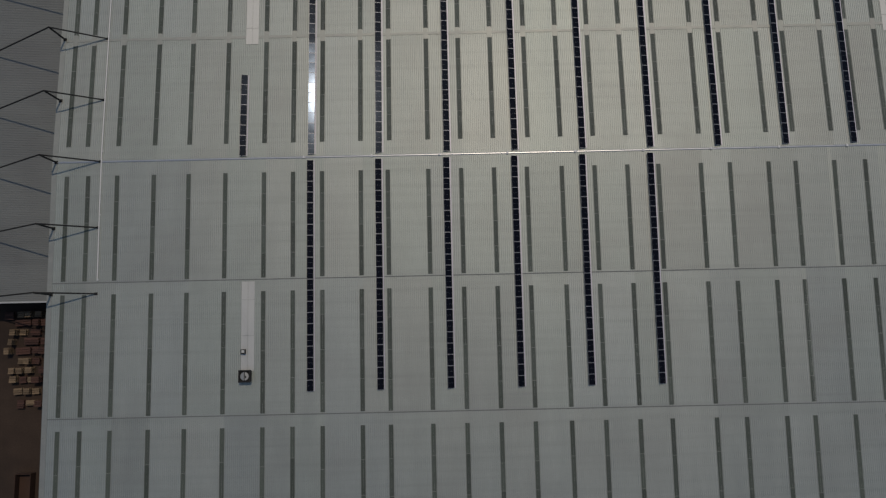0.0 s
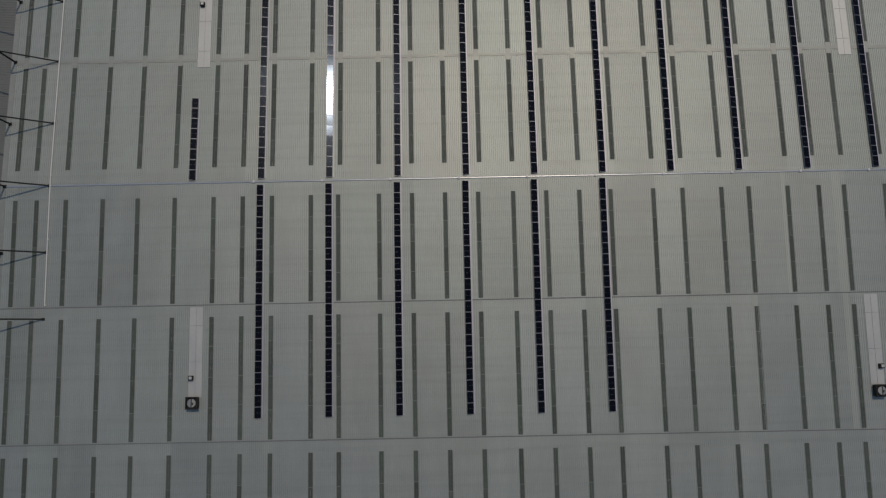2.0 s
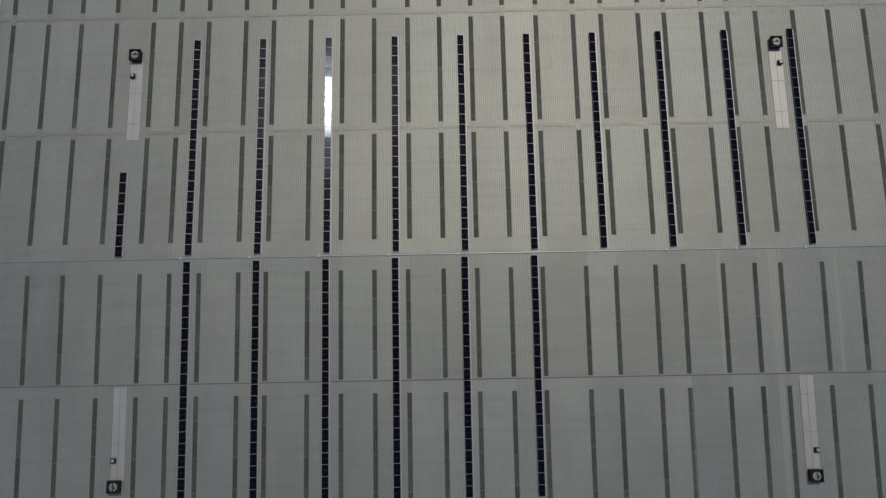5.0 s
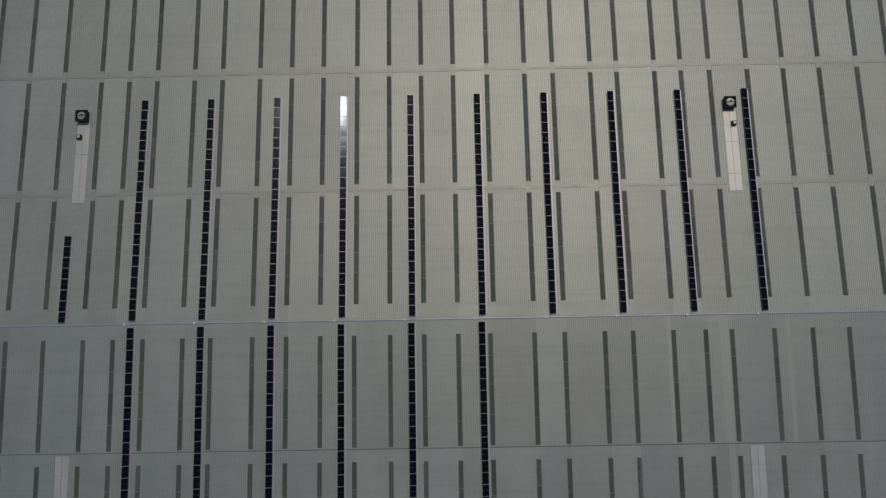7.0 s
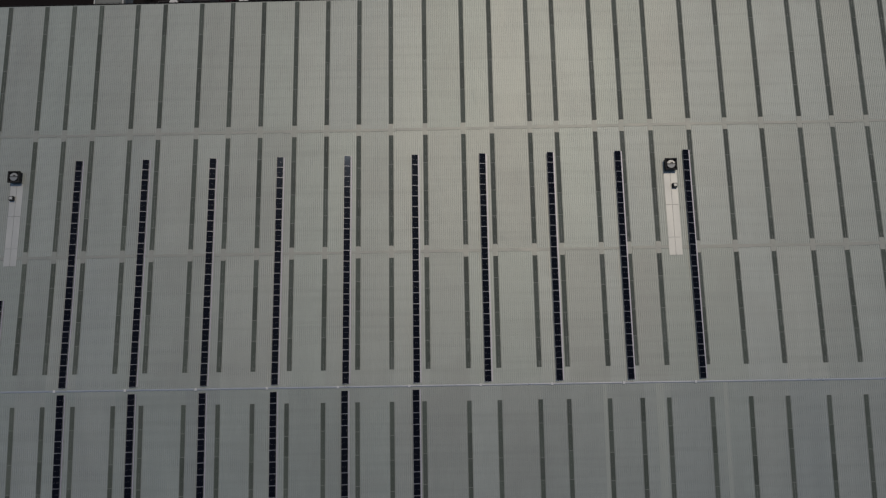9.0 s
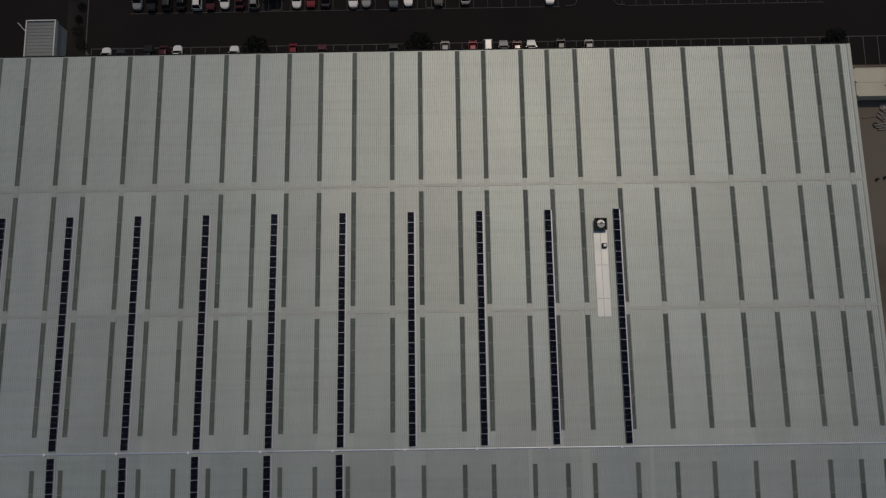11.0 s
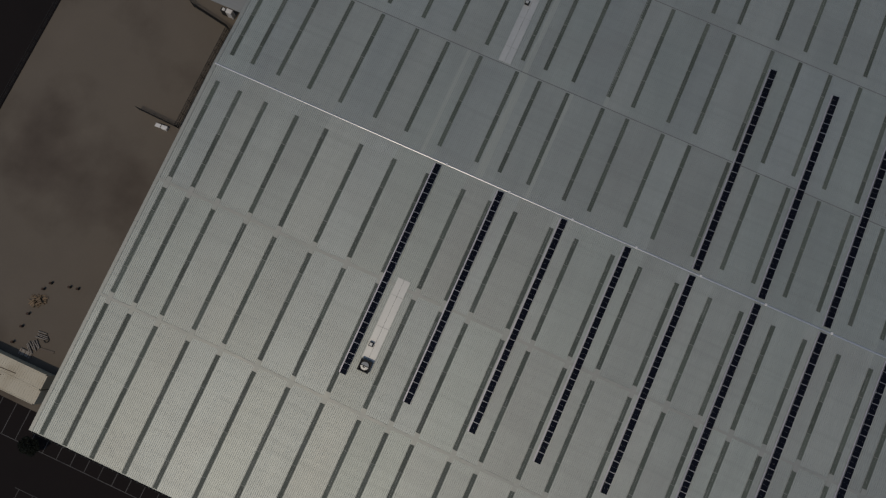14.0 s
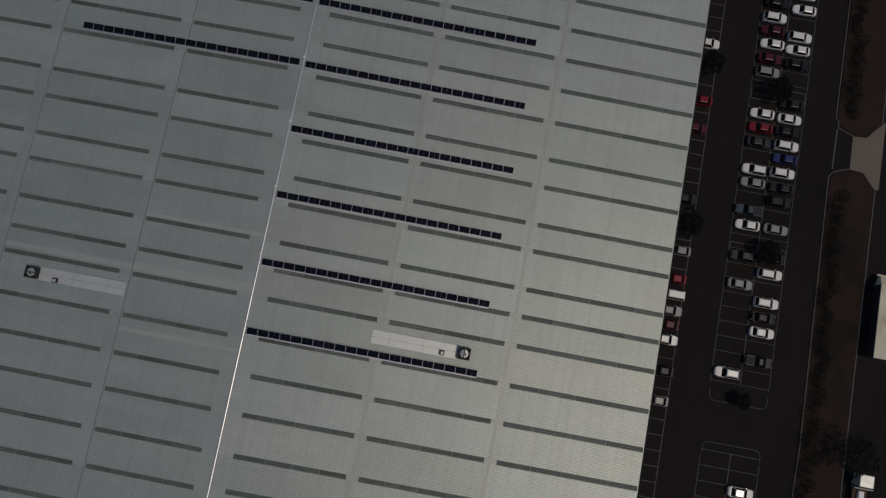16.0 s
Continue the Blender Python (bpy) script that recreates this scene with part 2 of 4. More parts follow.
# centre lines of the skylight runs along the building
SKY_SOUTH = [-27.75, -24.65, -20.0, -14.1, -8.8, -2.72, 3.2, 7.8, 12.4, 18.4, 22.88, 29.05, 34.3, 39.45, 44.8, 50.15, 55.4, 60.7, 65.6,
             72.1, 76.7, 82.7, 87.25, 93.3, 97.95, 102.2, 108.35, 114.2, 119.8, 125.9, 131.25, 136.7, 141.4, 145.2]
SKY_NORTH = [-27.75, -24.65, -19.85, -13.95, -8.65, -2.68, 3.35, 7.85, 12.5, 18.65, 23.2, 29.15, 34.45, 39.65, 44.95, 50.2, 55.45, 60.75, 66.0,
             72.1, 76.7, 82.85, 87.25, 93.3, 97.7, 102.1, 108.3, 114.15, 119.75, 125.8, 131.15, 136.6, 141.3, 145.2]


def snap(x):
    return XW + round((x - XW) / PITCH) * PITCH


SKY_SOUTH = [snap(x) for x in SKY_SOUTH]
SKY_NORTH = [snap(x - 0.06) for x in SKY_NORTH]


def sheet(x0, n, y0, y1, lift):
    """A ribbed sheet of n ribs from x0 along x, between y0 and y1 on the slope, with folded-down ends."""
    bm = bmesh.new()
    prof = []
    for i in range(n):
        x = x0 + i * PITCH
        prof += [(x, 0), (x + PITCH * 0.62, 0), (x + PITCH * 0.72, 0.05), (x + PITCH * 0.88, 0.05), (x + PITCH * 0.98, 0)]
    prof.append((x0 + n * PITCH, 0))
    rows = []
    for y, dz in ((y0, -0.06), (y0, 0), (y1, 0), (y1, -0.06)):
        rows.append([bm.verts.new((x, y, roof_z(y) + z + lift + dz)) for x, z in prof])
    for a, c in zip(rows, rows[1:]):
        for i in range(len(prof) - 1):
            f = (a[i], a[i + 1], c[i + 1], c[i])
            bm.faces.new(f if y1 > y0 else f[::-1])
    return bm


# (start, end) of the sheet rows and of the skylights in them, from the ridge down
ROWS = [((0.35, 20.9), (2.8, 20.05)), ((20.9, 40.85), (21.65, 39.8)), ((40.85, YN), (41.7, YN - 0.1)),
        ((0.31, -18.78), (-1.93, -18.6)), ((-18.90, -39.45), (-20.65, -39.3)), ((-39.57, YS), (-41.3, YS + 0.1))]
tint = random.Random(11)
for (y0, y1), _ in ROWS:
    edges = [XW] + [x + PITCH for x in (SKY_NORTH if y1 > y0 else SKY_SOUTH)] + [snap(XE)]
    for a, c in zip(edges, edges[1:]):
        n = round((c - a) / PITCH)
        if n > 0:
            wh("roof_sheet", sheet(a, n, y0, y1, 0.0), ROOF_TINTS[tint.randrange(4)])

# a few newer, paler sheets laid over the old ones on the south slope
for x, k, n in ((100.3, 3, 4), (100.6, 4, 3), (86.9, 4, 2), (92.2, 3, 2), (105.9, 5, 3), (110.2, 3, 2)):
    wh("roof_sheet", sheet(snap(x), n, ROWS[k][0][0] - 0.03, ROWS[k][0][1] + 0.03, 0.006), M_ROOFN, "newer paler ribbed roof sheet")

# skylight runs: four translucent sheets each, with a paler joint between
for (y0, y1), (s0, s1) in ROWS:
    for x in (SKY_NORTH if s1 > s0 else SKY_SOUTH):
        sx = x - PITCH * 1.15
        nar = 0.88 if s1 > s0 else 0.80
        mid = sx - 0.02 + PITCH * 1.5
        run = wh("skylight", sheet(sx + PITCH * 0.5, 2, s0 + (0.04 if s1 > s0 else -0.04), s1 - (0.04 if s1 > s0 else -0.04), 0.002), M_SKYJ,
                 "grey-green translucent ribbed skylight strip")
        cuts = [0.0, random.uniform(.2, .3), random.uniform(.45, .52), random.uniform(.7, .8), 1.0]
        for j, (c0, c1) in enumerate(zip(cuts, cuts[1:])):
            g = 0.03 if s1 > s0 else -0.03
            ya, yb = s0 + (s1 - s0) * c0 + g, s0 + (s1 - s0) * c1 - g
            bm = bmesh.new()
            prof = [(0, 0.006), (PITCH * 0.62, 0.006), (PITCH * 0.70, 0.016), (PITCH * 0.90, 0.016), (PITCH, 0.006)]
            prof = [(mid + (k * PITCH + px - PITCH * 1.5) * nar, pz) for k in range(3) for px, pz in prof][:13]
            r0 = [bm.verts.new((px, ya, roof_z(ya) + pz + 0.046)) for px, pz in prof]
            r1 = [bm.verts.new((px, yb, roof_z(yb) + pz + 0.046)) for px, pz in prof]
            for i in range(len(prof) - 1):
                f = (r0[i], r0[i + 1], r1[i + 1], r1[i])
                bm.faces.new(f if yb > ya else f[::-1])
            part("pane", bm, M_SKY, run)

# lap flashings on the north slope, dark shadow strips at the south laps
for yc in (20.85, 40.75):
    n = 29
    for i in range(n):
        xa, xb = XW + 0.05 + (XE - XW - 0.1) * i / n, XW + 0.03 + (XE - XW - 0.1) * (i + 1) / n
        y0, y1 = yc - 0.22 + random.uniform(-.05, .05), yc + 0.22 + random.uniform(-.05, .05)
        bm = boxes((xa, y0, 0.05, xb, y1, 0.062))
        for q in bm.verts:
            q.co.z += roof_z(q.co.y)
        wh("lap_flashing", bm, M_LAP, "pale sealed lap flashing" if i == 0 else "")
    for x in SKY_NORTH:
        y0, y1 = yc - 0.95, yc + 0.95
        bm = boxes((x - 0.40, y0, roof_z(yc) + 0.056, x + 0.36, y1, roof_z(yc) + 0.068))
        for q in bm.verts:
            q.co.z += roof_z(q.co.y) - roof_z(yc)
        wh("lap_patch", bm, M_LAP)
# the shadow at each lap step is put in as a dark strip
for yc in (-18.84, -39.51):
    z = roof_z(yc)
    wh("lap_joint", boxes((XW + 0.02, yc - 0.075, z - 0.05, XE - 0.02, yc + 0.075, z + 0.03)), M_JOINT_SHADE, "step joint between roof sheets, coloured dark as its shadow")

# ridge capping in lengths, with raised splices
k = 0
x = XW - 0.1
while x < XE:
    x1 = min(x + 5.9, XE + 0.1)
    bm = bmesh.new()
    prof = [(-0.15, 0.02), (-0.11, 0.055), (-0.04, 0.085), (0.04, 0.085), (0.11, 0.055), (0.15, 0.02)]
    r = [[bm.verts.new((xx, RIDGE_Y + dy, RIDGE_Z + dz + 0.02 - SLOPE * abs(dy))) for dy, dz in prof] for xx in (x, x1 - 0.02)]
    for i in range(5):
        bm.faces.new((r[0][i], r[1][i], r[1][i + 1], r[0][i + 1]))
    bm.faces.new([v for v in r[0]])
    bm.faces.new([v for v in r[1]][::-1])
    wh("ridge_cap", bm, M_CAP, "bright folded metal ridge capping" if k == 0 else "")
    k += 1
    x = x1

for i in range(1, 11):
    jx = i * 10.732 - 1.15
    wh("junction_box", bevelled(boxes((jx - 0.17, RIDGE_Y - 0.2, RIDGE_Z + 0.06, jx + 0.17, RIDGE_Y + 0.2, RIDGE_Z + 0.24)), 0.03), M_PIPE,
       "white junction box on the ridge")

# gable edge flashings and eaves gutters
for x0, x1 in ((XW - 0.25, XW + 0.55), (XE - 0.30, XE + 0.25)):
    for ya, yb in ((YS - 0.05, RIDGE_Y), (RIDGE_Y, YN + 0.05)):
        n = 9
        bm = bmesh.new()
        for i in range(n):
            y0, y1 = ya + (yb - ya) * i / n, ya + (yb - ya) * (i + 1) / n - 0.02
            v = box(bm, x0, y0, -0.25, x1, y1, 0.07)
            for q in v:
                q.co.z += roof_z(q.co.y)
        wh("edge_flashing", bm, M_LAP, "pale metal edge flashing")
for y0, y1, lab in ((YN + 0.0, YN + 0.26, "dark eaves gutter"), (YS - 0.26, YS, "dark eaves gutter")):
    zg = roof_z(YN) - 0.06
    bm = boxes((XW, y0, zg - 0.2, XE, y0 + 0.03, zg), (XW, y1 - 0.03, zg - 0.2, XE, y1, zg), (XW, y0 + 0.03, zg - 0.2, XE, y1 - 0.03, zg - 0.16))
    wh("gutter", bm, M_DARK, lab)
bm = bmesh.new()
for i in range(170):
    x = XW + 0.5 + i * 1.04
    box(bm, x, YN - 0.12, zg + 0.03, x + 0.12, YN + 0.32, zg + 0.055)
tagged(wh("gutter_bracket", bm, M_DARK), kind="stuff")

# white flashing sheets running up to each roof fan
FANS = [(0.95, -1, 0.35), (103.7 + 1.0, -1, 0.35), (0.95, 1, 0.35), (104.7, 1, 0.35)]
for fx, side, _ in FANS:
    cuts = [19.15, 22.0, 27.5, 32.9] if side < 0 else [19.6, 22.4, 27.6, 32.9]
    for c0, c1 in zip(cuts, cuts[1:]):
        for x0, x1 in ((fx - 1.02, fx - 0.02), (fx + 0.02, fx + 1.02)):
            y0, y1 = sorted((side * c0, side * (c1 - 0.05)))
            bm = boxes((x0, y0, 0.05, x1, y1, 0.075))
            for q in bm.verts:
                q.co.z += roof_z(q.co.y)
            wh("flashing_sheet", bm, M_FLASH)

# pipe along the west bay
bm = bmesh.new()
for i in range(8):
    y0 = 63.0 - i * 10.2
    y1 = max(y0 - 10.15, -19.0)
    tube(bm, (-22.45, y0, roof_z(y0) + 0.16), (-22.45, y1, roof_z(y1) + 0.16), 0.10, n=8)
    box(bm, -22.58, y1 + 0.1, roof_z(y1), -22.32, y1 + 0.3, roof_z(y1) + 0.1)
roof_pipe = tagged(part("roof_pipe", bm, M_PIPE), "thin white pipe on saddles along the roof edge", "pipe")


# ---- roof fans ----
def roof_fan(x, y):
    z = roof_z(y)
    f = empty("roof_fan", x, y, z)
    f.scale = (0.88, 0.88, 0.9)
    tagged(f, "square dark roof exhaust fan with open grey flaps", "roof fan", "roof fans")
    part("curb", bevelled(boxes((-0.95, -0.95, -0.1, 0.95, 0.95, 0.75)), 0.05), M_DARK, f, "dark curb box")
    bm = boxes((-1.05, -1.05, 0.75, 1.05, -0.84, 1.15), (-1.05, 0.84, 0.75, 1.05, 1.05, 1.15),
               (-1.05, -0.84, 0.75, -0.84, 0.84, 1.15), (0.84, -0.84, 0.75, 1.05, 0.84, 1.15))
    part("hood_frame", bm, M_DARK, f)
    for s in (-1, 1):
        bm = bmesh.new()
        ring = [(s * 0.07, -0.70)] + [(s * 0.72 * math.cos(q), 0.72 * math.sin(q)) for q in (radians(v) for v in range(-75, 76, 15))] + [(s * 0.07, 0.70)]
        top = [bm.verts.new((px, py, 1.02 + 0.10 * (0.8 - abs(px)))) for px, py in ring]
        low = [bm.verts.new((px, py, 0.94)) for px, py in ring]
        bm.faces.new(top)
        bm.faces.new(low[::-1])
        for i in range(len(ring)):
            j = (i + 1) % len(ring)
            bm.faces.new((low[i], low[j], top[j], top[i]))
        bmesh.ops.recalc_face_normals(bm, faces=bm.faces[:])
        part("flap", bm, M_FANIN, f, "light grey damper flap")
    part("centre_bar", boxes((-0.06, -0.80, 0.98, 0.05, 0.80, 1.16)), M_DARK, f)
    bm = bmesh.new()
    tube(bm, (0.22, -0.3, 1.08), (0.22, 0.1, 1.1), 0.10, n=10)
    part("motor", bm, M_DARK, f)
    return f


def roof_vent(x, y):
    v = tagged(empty("roof_vent", x, y, roof_z(y)), "small square dark roof vent with pale lid", "vent", "roof vents")
    part("curb", bevelled(boxes((-0.36, -0.36, 0, 0.36, 0.36, 0.55)), 0.03), M_DARK, v)
    part("lid", bevelled(boxes((-0.20, -0.20, 0.56, 0.26, 0.24, 0.66)), 0.03), M_FLASH, v, "pale lid")
    return v


for fx, fy, vx, vy in ((0.75, -33.6, 0.35, -29.9), (104.75, -33.75, 105.35, -30.1), (0.85, 33.85, 0.45, 30.45), (104.7, 33.95, 105.2, 30.6)):
    f = roof_fan(fx, fy)
    if fy > 0:
        f.rotation_euler = (0, 0, radians(90))
    roof_vent(vx, vy)

# ---- solar arrays ----
TILT = math.degrees(math.atan(0.156))


def panel_mesh():
    bm = bmesh.new()
    w, l, t = 0.5, 0.83, 0.04
    box(bm, -w, -l, 0, w, l, t - 0.006, 0)
    for y0, y1 in ((-l + 0.026, -0.004), (0.004, l - 0.026)):
        box(bm, -w + 0.012, y0, t - 0.006, w - 0.012, y1, t, 1)
    me = bpy.data.meshes.new("solar_panel")
    bm.normal_update()
    bm.to_mesh(me)
    bm.free()
    me.materials.append(M_FRAME)
    me.materials.append(M_CELL)
    return me


PANEL_ME = panel_mesh()


def solar_array(x, y0, n, side, pitch=1.70):
    """n panels in one line from y0 away from the ridge, leaning to the east."""
    ang = -math.degrees(math.atan(SLOPE)) * side
    arr = new("solar_array")
    arr.matrix_basis = pose(x, y0, roof_z(y0))
    tagged(arr, "long single line of black solar panels on rails", "solar panels", "solar arrays on the roof")
    length = n * pitch
    slope = pose(0, 0, 0, ang, 0, 0)
    for i in range(n):
        m = slope @ pose(random.uniform(-.012, .012), side * (i + 0.5) * pitch, 0.26, random.uniform(-.35, .35), TILT + random.uniform(-.35, .35), 0)
        share("solar_panel", PANEL_ME, arr, m)
    a, b = sorted((side * 0.05, side * (length - 0.05)))
    for rx, rz in ((-0.36, 0.26), (0.36, 0.14)):
        r = part("rail", boxes((rx - 0.025, a, rz, rx + 0.025, b, rz + 0.04)), M_RAIL, arr)
        r.matrix_basis = slope
    tray = part("cable_tray", boxes((0.54, a, 0.045, 0.70, b, 0.085)), M_RAIL, arr, "pale metal cable tray")
    tray.matrix_basis = slope
    bm = bmesh.new()
    for i in range(n + 1):
        y = side * min(max(i * pitch, 0.1), length - 0.1)
        box(bm, -0.39, y - 0.03, 0.0, -0.33, y + 0.03, 0.26)
        box(bm, 0.33, y - 0.03, 0.0, 0.39, y + 0.03, 0.14)
    feet = part("feet", bm, M_RAIL, arr)
    feet.matrix_basis = slope
    tagged(feet, kind="stuff")
    return arr


STEP = 10.732
for i in range(1, 11):
    solar_array(i * STEP, 0.78, 21, 1)
for i in range(1, 7):
    solar_array(i * STEP - 0.14, -0.16, 21, -1, 1.713)
solar_array(-0.08, 0.70, 8, 1)


# ---- west annex and the stayed masts over its edge ----
AZ = 5.9
annex = tagged(empty("annex_building", -52, 21, 0), "lower annex with blue-grey ribbed metal roof beside the warehouse", "annex")
inv = Matrix.Translation((52, -21, 0))
for b in ((-74, -20.9, 0, -30.4, -20.6, AZ - 0.1), (-74, 62.6, 0, -30.4, 62.9, AZ - 0.1), (-74, -20.6, 0, -73.7, 62.6, AZ - 0.1)):
    part("wall", boxes(b), M_WALL, annex).matrix_basis = inv
for k in range(14):
    y0 = -21.1 + k * 6.02
    bm = bmesh.new()
    prof = []
    for i in range(20):
        y = y0 + i * 0.301
        prof += [(y, 0), (y + 0.19, 0), (y + 0.22, 0.04), (y + 0.27, 0.04), (y + 0.298, 0)]
    r = [[bm.verts.new((xx, y, AZ + z)) for y, z in prof] for xx in (-74.2, -30.3)]
    for i in range(len(prof) - 1):
        bm.faces.new((r[0][i], r[1][i], r[1][i + 1], r[0][i + 1]))
    part("roof_sheet", bm, M_ANNEX, annex).matrix_basis = inv
part("edge_flashing", boxes((-74.2, -21.35, AZ - 0.3, -30.3, -21.1, AZ + 0.06)), M_FLASH, annex, "pale edge flashing").matrix_basis = inv


def roof_mast(y):
    zr = roof_z(y)
    top = (-29.7, 0, 4.6)
    m = tagged(empty("roof_mast", 0, y, zr), "dark steel mast with raking stays over the roof edge", "mast", "masts along the roof edge")
    bm = bmesh.new()
    tube(bm, (-29.6, 0, -0.1), top, 0.15, n=8)
    part("post", bm, M_DARK, m)
    bm = bmesh.new()
    tube(bm, (-22.6, 0, 0.05), top, 0.12, n=8)
    part("stay", bm, M_DARK, m)
    bm = bmesh.new()
    tube(bm, (-45.2, 0, AZ - zr), top, 0.12, n=8)
    part("stay", bm, M_DARK, m)
    part("foot_plate", boxes((-22.85, -0.2, 0.0, -22.4, 0.2, 0.12)), M_DARK, m)
    part("foot_plate", boxes((-29.85, -0.25, 0.05, -29.35, 0.25, 0.14)), M_DARK, m)
    return m


for y in (52.6, 42.1, 31.6, 21.09, 10.61, 0.36, -10.2, -20.53):
    roof_mast(y)

# ---- yards ----
slab("yard_west", -110, -140, -30.0, -21.0, 0.02, M_DIRT, "brown dirt yard beside the warehouse wall", "yard")
bm = bmesh.new()
outline = [(XE - 0.3, -140), (183.0, -140), (183.0, 52.3), (178.6, 60.0), (169.6, 62.6), (163.0, 63.9), (XE - 0.3, 63.9)]
lo = [bm.verts.new((x, y, -0.3)) for x, y in outline]
hi = [bm.verts.new((x, y, 0.02)) for x, y in outline]
bm.faces.new(hi)
for i in range(len(outline)):
    j = (i + 1) % len(outline)
    bm.faces.new((lo[i], lo[j], hi[j], hi[i]))
yard = tagged(part("yard_east", bm, M_YARD), "stained brown concrete yard", "yard", kind="structure")

def stack(name, x, y, w, d, h, material, label, turn=0.0, group="timber stacks in the yard"):
    """A stack of boards: layers of separate planks with gaps."""
    s = empty(name, x, y, 0.02)
    s.matrix_basis = pose(x, y, 0.02, 0, 0, turn)
    tagged(s, label, "timber stack" if "timber" in name else "pallets", group)
    z = 0.0
    while z < h:
        n = max(2, round(d / 0.35))
        for i in range(n):
            y0 = -d / 2 + d * i / n
            dx = random.uniform(-0.06, 0.06)
            part("board", boxes((-w / 2 + dx, y0, z + 0.08, w / 2 + dx, y0 + d / n - 0.06, z + 0.2)), material, s)
        for bx in (-w / 2 + 0.06, 0.0, w / 2 - 0.06):
            part("bearer", boxes((bx - 0.06, -d / 2, z, bx + 0.06, d / 2, z + 0.08)), material, s)
        z += 0.45
    return s


for x, y, w, d, c in ((-42.4, -23.1, 1.5, 1.3, 1), (-40.2, -22.9, 1.1, 1.0, 0), (-38.8, -22.9, 1.0, 1.0, 0), (-37.3, -22.9, 1.1, 1.0, 0),
                      (-40.0, -24.3, 2.6, 1.1, 1), (-37.4, -24.3, 1.0, 1.1, 1), (-41.2, -25.9, 0.9, 1.0, 0), (-39.9, -25.9, 1.0, 1.0, 0),
                      (-37.8, -25.9, 1.6, 1.1, 1), (-41.5, -27.5, 0.7, 1.0, 0), (-38.4, -27.4, 2.4, 1.2, 1), (-42.0, -29.0, 0.8, 1.1, 0),
                      (-39.7, -29.0, 2.4, 1.2, 1), (-37.4, -28.9, 1.0, 1.1, 1), (-40.0, -30.7, 0.9, 1.0, 0), (-37.5, -30.7, 1.3, 1.1, 1),
                      (-41.3, -32.3, 0.9, 1.0, 0), (-40.0, -32.3, 1.0, 1.0, 0), (-38.4, -32.2, 1.1, 1.0, 0), (-40.9, -33.7, 1.1, 1.1, 0),
                      (-38.3, -33.8, 0.8, 0.9, 0), (-40.2, -35.7, 1.4, 1.1, 0), (-38.5, -35.7, 1.0, 1.0, 0), (-37.2, -35.7, 1.2, 1.0, 0),
                      (-36.2, -24.3, 1.0, 1.1, 1), (-36.0, -27.4, 1.1, 1.1, 1), (-36.1, -32.2, 1.2, 1.1, 1), (-39.5, -33.8, 1.2, 1.1, 1), (-36.9, -33.8, 1.3, 1.0, 1),
                      (-36.1, -29.0, 1.1, 1.1, 1), (-38.6, -30.7, 0.9, 1.0, 0), (-36.2, -37.7, 1.2, 1.0, 1), (-39.6, -37.8, 1.1, 1.4, 1), (-37.9, -37.6, 1.6, 0.9, 0)):
    stack("pallet_stack" if c == 0 else "timber_stack", x, y, w, d, random.uniform(0.6, 1.6), M_WOOD if c == 0 else M_WOODD,
          "stack of pale wooden pallets on the dirt" if c == 0 else "stack of dark red-brown timber boards on the dirt", random.uniform(-4, 4))

skip = tagged(empty("skip", -38.0, -51.5, 0.02), "rusty dark open steel skip on the dirt", "skip")
part("bin", boxes((-1.3, -2.6, 0.1, 1.3, 2.6, 0.25), (-1.3, -2.6, 0.25, -1.2, 2.6, 1.5), (1.2, -2.6, 0.25, 1.3, 2.6, 1.5),
                  (-1.2, -2.6, 0.25, 1.2, -2.5, 1.5), (-1.2, 2.5, 0.25, 1.2, 2.6, 1.5)), M_RUST, skip)
part("skid", boxes((-1.0, -2.6, 0, -0.8, 2.6, 0.1), (0.8, -2.6, 0, 1.0, 2.6, 0.1)), M_DARK, skip)

# east canopy with its sheets
CZ = 8.0
canopy = tagged(empty("canopy_building", 151.5, -30, 0), "lower lean-to with smooth grey metal roof against the warehouse", "lean-to")
inv = Matrix.Translation((-151.5, 30, 0))
for k in range(4):
    y1 = -10.2 - k * 8.35
    bm = bevelled(boxes((147.2, y1 - 8.31, CZ - 0.12, 155.4, y1, CZ)), 0.03)
    for q in bm.verts:
        q.co.z -= 0.02 * (q.co.x - 147.2)
    part("roof_sheet", bm, M_CANOPY, canopy).matrix_basis = inv
part("wall", boxes((155.0, -43.3, 0.02, 155.2, -14.6, CZ - 0.35)), M_WALL, canopy).matrix_basis = inv
part("wall", boxes((147.2, -14.6, 0.02, 155.0, -14.3, CZ - 0.3)), M_WALL, canopy).matrix_basis = inv
part("wall", boxes((147.2, -43.3, 0.02, 155.0, -43.0, CZ - 0.3)), M_WALL, canopy).matrix_basis = inv
part("edge_flashing", boxes((155.4, -43.6, CZ - 0.35, 155.55, -10.1, CZ - 0.1)), M_FLASH, canopy).matrix_basis = inv
bm = boxes((147.3, -31.05, CZ + 0.0, 153.0, -30.9, CZ + 0.12), (147.3, -21.3, CZ + 0.0, 152.6, -21.15, CZ + 0.12))
part("pipe", bm, M_DARK, canopy, "dark pipe across the roof").matrix_basis = inv


